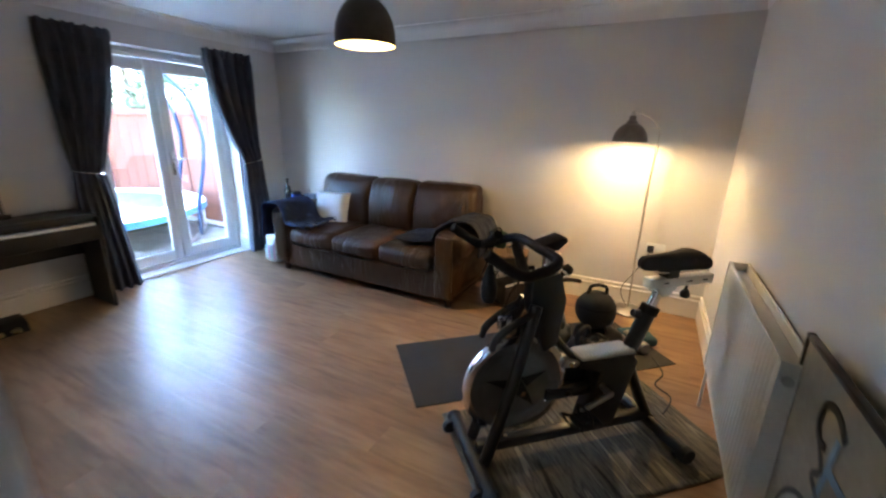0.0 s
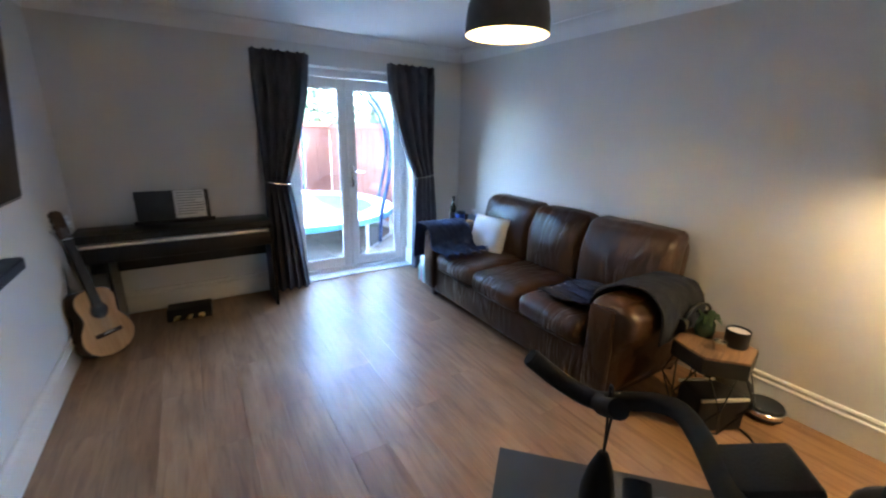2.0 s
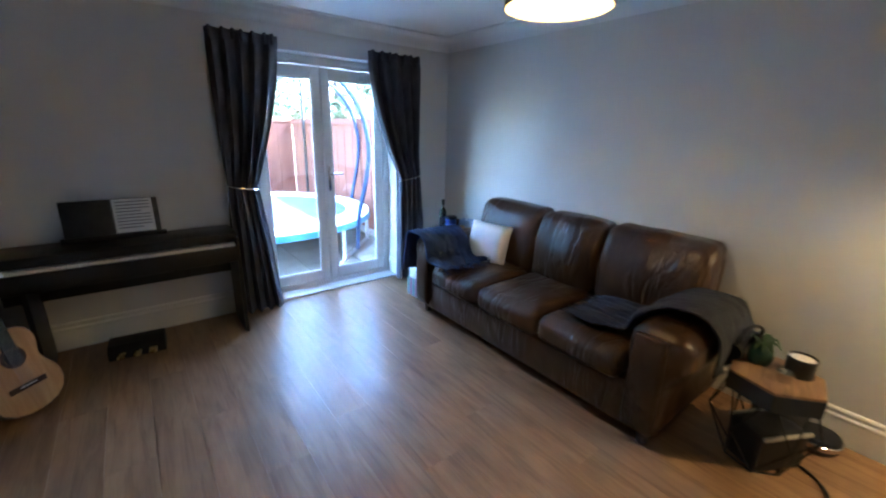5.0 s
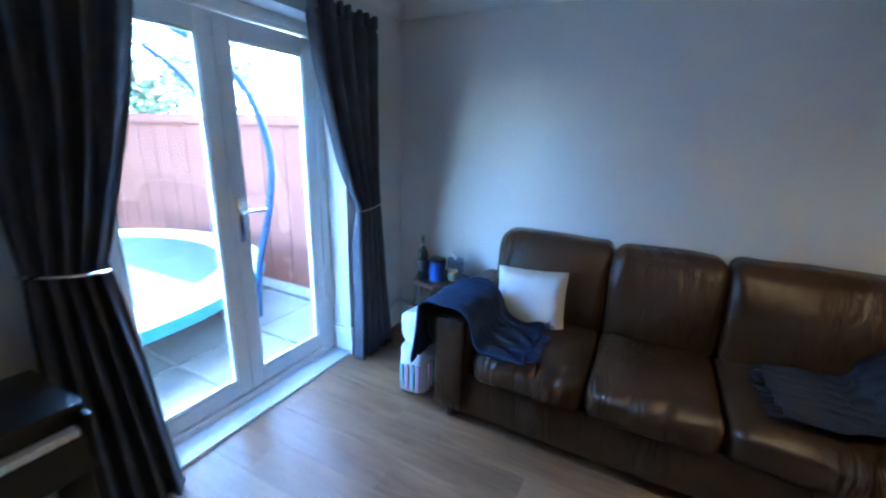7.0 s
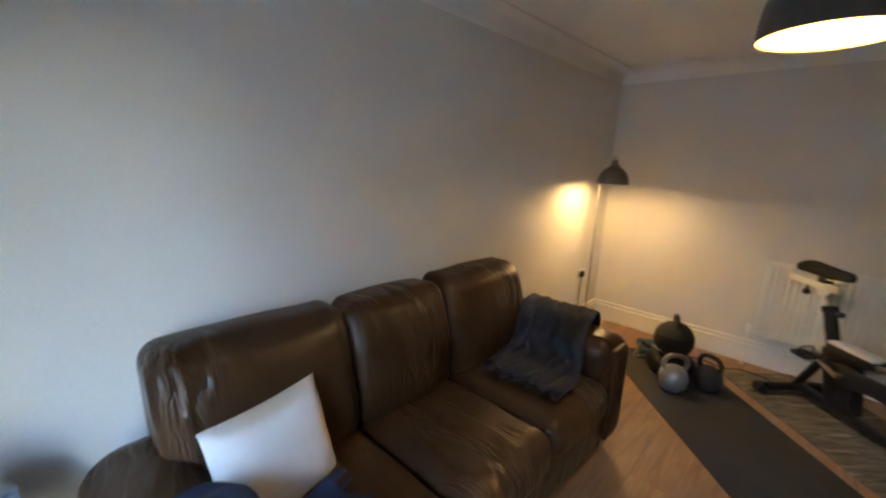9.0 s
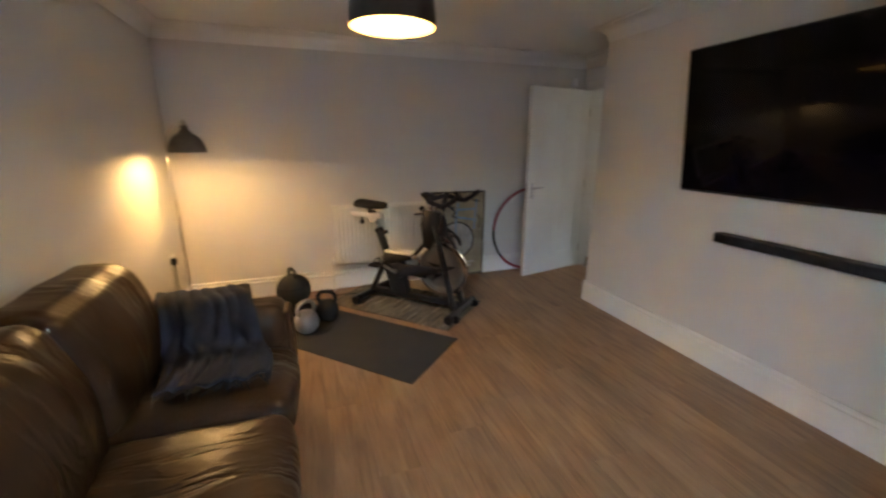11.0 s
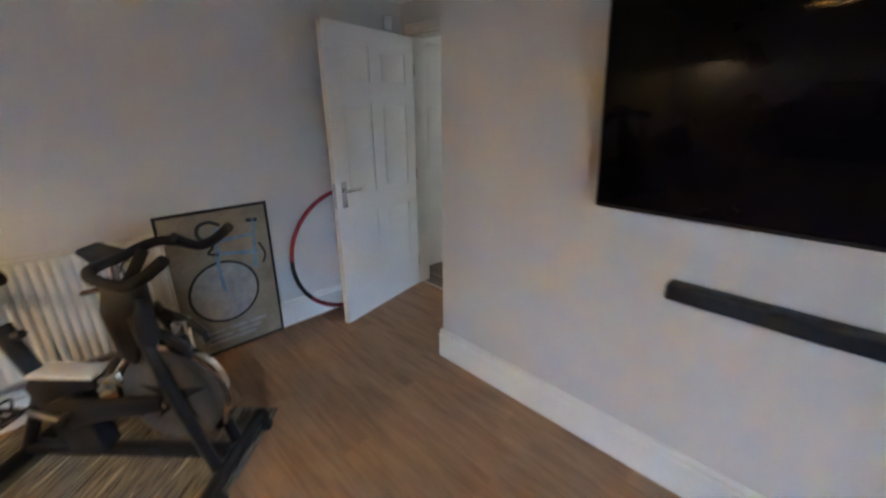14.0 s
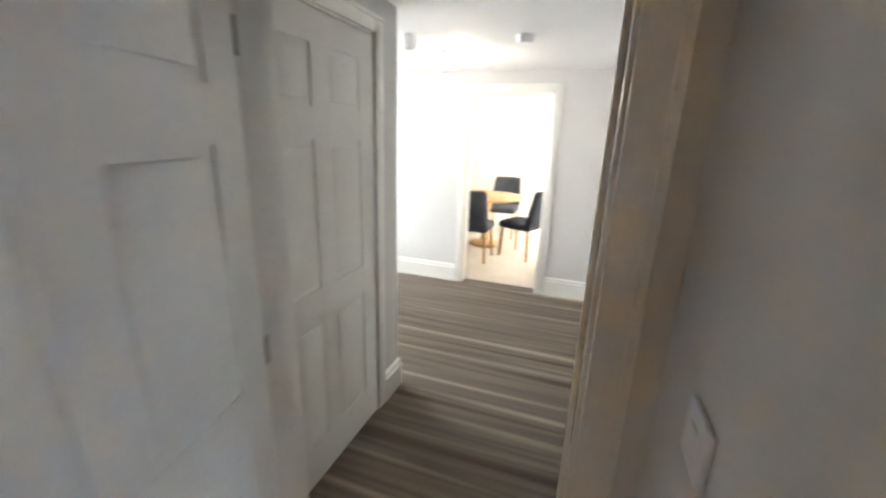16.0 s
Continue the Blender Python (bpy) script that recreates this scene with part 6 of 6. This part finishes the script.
setting("wall_dining_north", bm, CREAM, "cream dining room wall with a window")
setting("wall_dining_east", box(B(), DR0, DR0 + 0.01, HALL_N + T, DN, 0, HALL_H + 0.25), CREAM, "cream dining room wall")


def dining_chair(m):
    th = thing("dining_chair", m, "dark grey upholstered dining chair with pale wooden legs", "chair", "chairs round the dining table")
    part("seat", soft_box(B(), -0.24, 0.24, -0.24, 0.24, 0.40, 0.50, 0.04, 8, (0, 0, 0.012)), DINEFAB, th)

    def curve(p):
        k = (p.z - 0.45) / 0.5
        return Vector((p.x * (1 - 0.12 * k), p.y - 0.10 * k - 0.06 * (p.x / 0.24) ** 2 * -1, p.z))

    part("backrest", soft_box(B(), -0.24, 0.24, -0.27, -0.20, 0.42, 0.93, 0.03, 8, (0, 0.01, 0), 0, 0, curve), DINEFAB, th)
    for sx in (-0.19, 0.19):
        for sy in (-0.19, 0.19):
            part("leg", tube(B(), [(sx * 1.12, sy * 1.12, 0), (sx, sy, 0.41)], [0.013, 0.020], 10), OAK, th)
    return th


tx, ty = -5.55, -0.55
ch = dining_chair(pose(tx + 0.72, ty + 0.02, 0, 0, 0, 90))
for m in (pose(tx + 0.34, ty + 0.60, 0, 0, 0, 158), pose(tx - 0.75, ty + 0.10, 0, 0, 0, -90), pose(tx - 0.05, ty - 0.80, 0, 0, 0, 5)):
    copy_thing(ch, m)
tb = thing("dining_table", pose(tx, ty, 0), "round light oak dining table", "table")
part("tabletop", lathe(B(), [(0, 0.715), (0.50, 0.715), (0.515, 0.725), (0.515, 0.742), (0.505, 0.750), (0, 0.750)], 48), OAK, tb)
part("pedestal", lathe(B(), [(0, 0.02), (0.22, 0.02), (0.21, 0.05), (0.06, 0.09), (0.05, 0.45), (0.09, 0.715), (0, 0.715)], 24), OAK, tb)
part("foot_ring", lathe(B(), [(0, 0), (0.20, 0), (0.22, 0.02), (0, 0.02)], 24), OAK, tb)

# ---- garden ----
setting("ground", box(B(), -60, 60, L + 0.30, 80, -0.30, -0.10), GRAVEL, "stony ground running out beyond the garden")
# Unseen shell added round the rooms; it shuts out sky and sun.
setting("wall_outer", box(B(), -8.5, 8.0, L + 0.30, L + 0.302, 2.5, 4.6), COPING, "unseen house wall above the garden door")
setting("roof", box(B(), -8.6, 8.0, -3.4, L + 0.30, H + 0.12, H + 0.30), COPING, "unseen cover over the rooms, for the storey above")
for nm, a in (("wall_house_south", (-8.6, 8.0, -3.5, -3.4)), ("wall_house_west", (-8.7, -8.6, -3.5, L + 0.3)), ("wall_house_east", (W + T + 0.3, W + T + 0.4, -3.5, L))):
    setting(nm, box(B(), *a, -0.3, H + 0.12), COPING, "unseen outer shell wall of the house")
setting("wall_garden_house", box(B(), -8.6, -T, L + 0.10, L + 0.30, -0.3, H + 0.12), COPING, "unseen garden-side shell of the house")
patio = tagged(part("pavement", box(B(), -2.5, 3.62, L + 0.30, 6.10, -0.16, -0.055), GRAVEL), "patio bed under the slabs", kind="structure")
grav = tagged(part("gravel_strip", box(B(), 3.45, 3.62, L + 0.31, 10.0, -0.10, -0.020), GRAVEL), "gravel strip along the fence", kind="structure")
slab = mesh_of(box(B(), -0.296, 0.296, -0.296, 0.296, -0.03, 0.012, 0.006, 1), CONCRETE, 30)
for i in range(9):
    for j in range(3):
        s = new("paving_slab", slab)
        s.location = (-1.70 + 0.6 * i, L + 0.62 + 0.6 * j, -0.045 + 0.003 * ((i * 7 + j * 3) % 3))
        s.parent = patio
setting("lawn", box(B(), -2.5, 3.45, 6.11, 10.0, -0.12, -0.045), LEAF, "green lawn behind the patio")


def fence_run(name, p0, p1, top, label):
    d = (Vector(p1) - Vector(p0))
    n = int(d.length / 0.15)
    th = tagged(new(name), label, "fence", kind="structure")
    th.matrix_basis = pose(p0[0], p0[1], -0.1, 0, 0, math.degrees(math.atan2(d.y, d.x)))
    lens = d.length / n
    me = mesh_of(box(B(), 0.0005, lens - 0.0005, -0.012, 0.012, 0.0, top + 0.1, 0.003, 1), FENCE, 30)
    for i in range(n):
        b2 = new("board", me)
        b2.parent = th
        b2.location = (i * lens, 0.006 * (i % 2), 0)
    part("rail", box(B(), 0, d.length, -0.03, -0.012, 0.62, 0.70, 0.004), COPING, th, "pale horizontal rail")
    part("rail", box(B(), 0, d.length, 0.02, 0.05, top, top + 0.06, 0.004), FENCE, th)
    return th


fence_run("fence_east", (3.64, 4.84), (3.64, 10.0), 1.62, "terracotta stained board fence with a pale rail")
fence_run("fence_north", (3.62, 10.02), (-4.0, 10.02), 1.66, "terracotta stained board fence across the garden")


def trampoline():
    cx, cy, r, z = 1.95, 6.62, 1.46, 0.43
    th = thing("trampoline", pose(cx, cy, -0.045), "round garden trampoline with blue edge padding and curved poles", "trampoline")
    zz = z + 0.045
    circ = [(r * math.cos(2 * math.pi * i / 64), r * math.sin(2 * math.pi * i / 64), zz - 0.03) for i in range(64)]
    part("ring", tube(B(), circ, 0.024, 10, closed=True), GALV, th)
    part("jumping_mat", lathe(B(), [(0, zz - 0.03), (r - 0.26, zz - 0.008), (r - 0.26, zz - 0.012), (0, zz - 0.034)], 64), JUMP, th, "dark jumping mat")
    part("padding", lathe(B(), [(r - 0.27, zz - 0.004), (r - 0.25, zz + 0.016), (r - 0.02, zz + 0.016), (r + 0.030, zz - 0.004), (r + 0.02, zz - 0.012), (r - 0.25, zz - 0.006)], 72, None, True), BAGP, th, "white padding ring")
    part("padding_skirt", lathe(B(), [(r + 0.031, zz - 0.004), (r + 0.045, zz - 0.075), (r + 0.035, zz - 0.08), (r + 0.024, zz - 0.012)], 72, None, True), PADDING, th, "blue skirt of the padding")
    for i in range(4):
        a0 = radians(90 * i - 62)
        a1 = a0 + radians(40)
        f = [(r * math.cos(a), r * math.sin(a)) for a in (a0, a1)]
        line = smooth_line([(f[0][0], f[0][1], zz - 0.03), (f[0][0], f[0][1], 0.05), (f[0][0] * 0.99, f[0][1] * 0.99, 0.022), (f[1][0] * 0.99, f[1][1] * 0.99, 0.022), (f[1][0], f[1][1], 0.05), (f[1][0], f[1][1], zz - 0.03)], 5)
        part("leg", tube(B(), line, 0.022, 10), GALV, th)
    for i in range(6):
        a = radians(60 * i - 52)
        c, s = math.cos(a), math.sin(a)
        line = [((r + o) * c, (r + o) * s, h) for o, h in ((0.02, 0.1), (0.05, 0.5), (0.16, 0.95), (0.20, 1.35), (0.10, 1.75), (-0.12, 2.02), (-0.40, 2.18))]
        part("pole", tube(B(), smooth_line(line, 6), 0.026, 10), NAVY, th, "curved foam-sleeved net pole")
    top = [((r - 0.40) * math.cos(2 * math.pi * i / 48), (r - 0.40) * math.sin(2 * math.pi * i / 48), 2.18) for i in range(48)]
    part("net_ring", tube(B(), top, 0.008, 6, closed=True), BLACKP, th)
    return th


trampoline()


def tree(name, x, y, h, spread, seed):
    rnd = random.Random(seed)
    th = thing(name, pose(x, y, -0.1), "leafy green garden tree behind the fence", "tree", "trees behind the fence")
    bm = B()
    tube(bm, smooth_line([(0, 0, 0), (0.05, 0.02, h * 0.3), (-0.04, 0.05, h * 0.6), (0.02, 0, h * 0.9)], 5), [0.16 - 0.13 * i / 15 for i in range(16)], 10)
    tips = []
    for i in range(16):
        a, k = rnd.uniform(0, 6.28), rnd.uniform(0.28, 0.85)
        ln = spread * rnd.uniform(0.5, 1.0) * (1.15 - k * 0.6)
        p0 = Vector((0, 0, h * k))
        p1 = p0 + Vector((math.cos(a) * ln * 0.5, math.sin(a) * ln * 0.5, ln * 0.35))
        p2 = p0 + Vector((math.cos(a) * ln, math.sin(a) * ln, ln * 0.5))
        tube(bm, [p0, p1, p2], [0.05, 0.03, 0.012], 6)
        tips += [p1, p2, p0.lerp(p2, 0.75)]
    part("trunk", bm, BARK, th)
    vs, fs = [], []
    for c in tips:
        rad = spread * rnd.uniform(0.22, 0.42)
        for _ in range(85):
            d = Vector((rnd.gauss(0, 1), rnd.gauss(0, 1), rnd.gauss(0, 0.8)))
            p = c + d.normalized() * rad * rnd.random() ** 0.4
            u = Vector((rnd.gauss(0, 1), rnd.gauss(0, 1), rnd.gauss(0, 1))).normalized()
            w = u.orthogonal().normalized()
            s = rnd.uniform(0.05, 0.10)
            k = len(vs)
            vs += [p - u * s, p + w * s * 0.45, p + u * s, p - w * s * 0.45]
            fs.append((k, k + 1, k + 2, k + 3))
    me = bpy.data.meshes.new("leaves")
    me.from_pydata([tuple(v) for v in vs], [], fs)
    me.materials.append(LEAF)
    ob = new("crown", me)
    ob.parent = th
    return th


# Row shows the foliage, and is thickened to block light from the low sky.
for i, (tx0, ty0, th0) in enumerate(((-4.6, 11.9, 4.4), (-2.9, 11.6, 4.0), (-1.2, 12.0, 4.6), (0.6, 11.7, 4.1), (2.2, 11.9, 4.5), (3.9, 11.8, 3.9), (5.6, 12.1, 4.3))):
    tree("tree", tx0, ty0, th0, 1.9, 20 + i)
tree("tree", 0.4, 14.0, 5.2, 2.3, 1)
tree("tree", 4.6, 14.5, 4.6, 2.0, 2)
tree("tree", -2.6, 14.0, 5.6, 2.4, 3)
tree("tree", 7.4, 12.5, 4.2, 1.8, 4)
tree("tree", 2.6, 17.5, 6.0, 2.6, 6)
bm = B()
for y, z in ((8.9, 2.35), (9.3, 2.62)):
    tube(bm, smooth_line([(-3, y, z + 0.15), (0.5, y, z), (3.6, y, z + 0.15)], 8), 0.010, 6)
for x in (-3.0, 3.55):
    tube(bm, [(x, 9.1, -0.1), (x, 9.1, 2.85)], 0.03, 8)
    tube(bm, [(x, 8.85, 2.50), (x, 9.1, 2.60), (x, 9.35, 2.77)], 0.015, 6)
tagged(part("washing_line", bm, BLACKP), "dark washing lines strung between two posts", "washing line")

# ---- floor planks ----
floor = tagged(new("floor"), "warm oak laminate plank floor", kind="structure")
PW, PL = 0.193, 1.286
plank_sizes = {}


def plank(x0, x1, y0, y1):
    w, l = round(x1 - x0, 3), round(y1 - y0, 3)
    if w < 0.01 or l < 0.01:
        return
    if (w, l) not in plank_sizes:
        plank_sizes[(w, l)] = mesh_of(box(B(), -w / 2 + 0.0002, w / 2 - 0.0002, -l / 2 + 0.0002, l / 2 - 0.0002, -0.012, 0.0, 0.0007, 1), LAMINATE, 0)
    ob = new("plank", plank_sizes[(w, l)])
    ob.location = ((x0 + x1) / 2, (y0 + y1) / 2, 0)
    ob.parent = floor


x, row = RX - 0.04, 0
while x < W - 0.001:
    xe = min(W, x + PW)
    y_end = L if xe > 0.002 else RY
    if x < 0 < xe:
        xe = 0.0 if xe < 0.06 else xe
    y = -((row * 0.437) % 1.0) * PL
    while y < y_end:
        plank(x, xe, max(S, y), min(y_end, y + PL))
        y += PL
    x, row = xe, row + 1
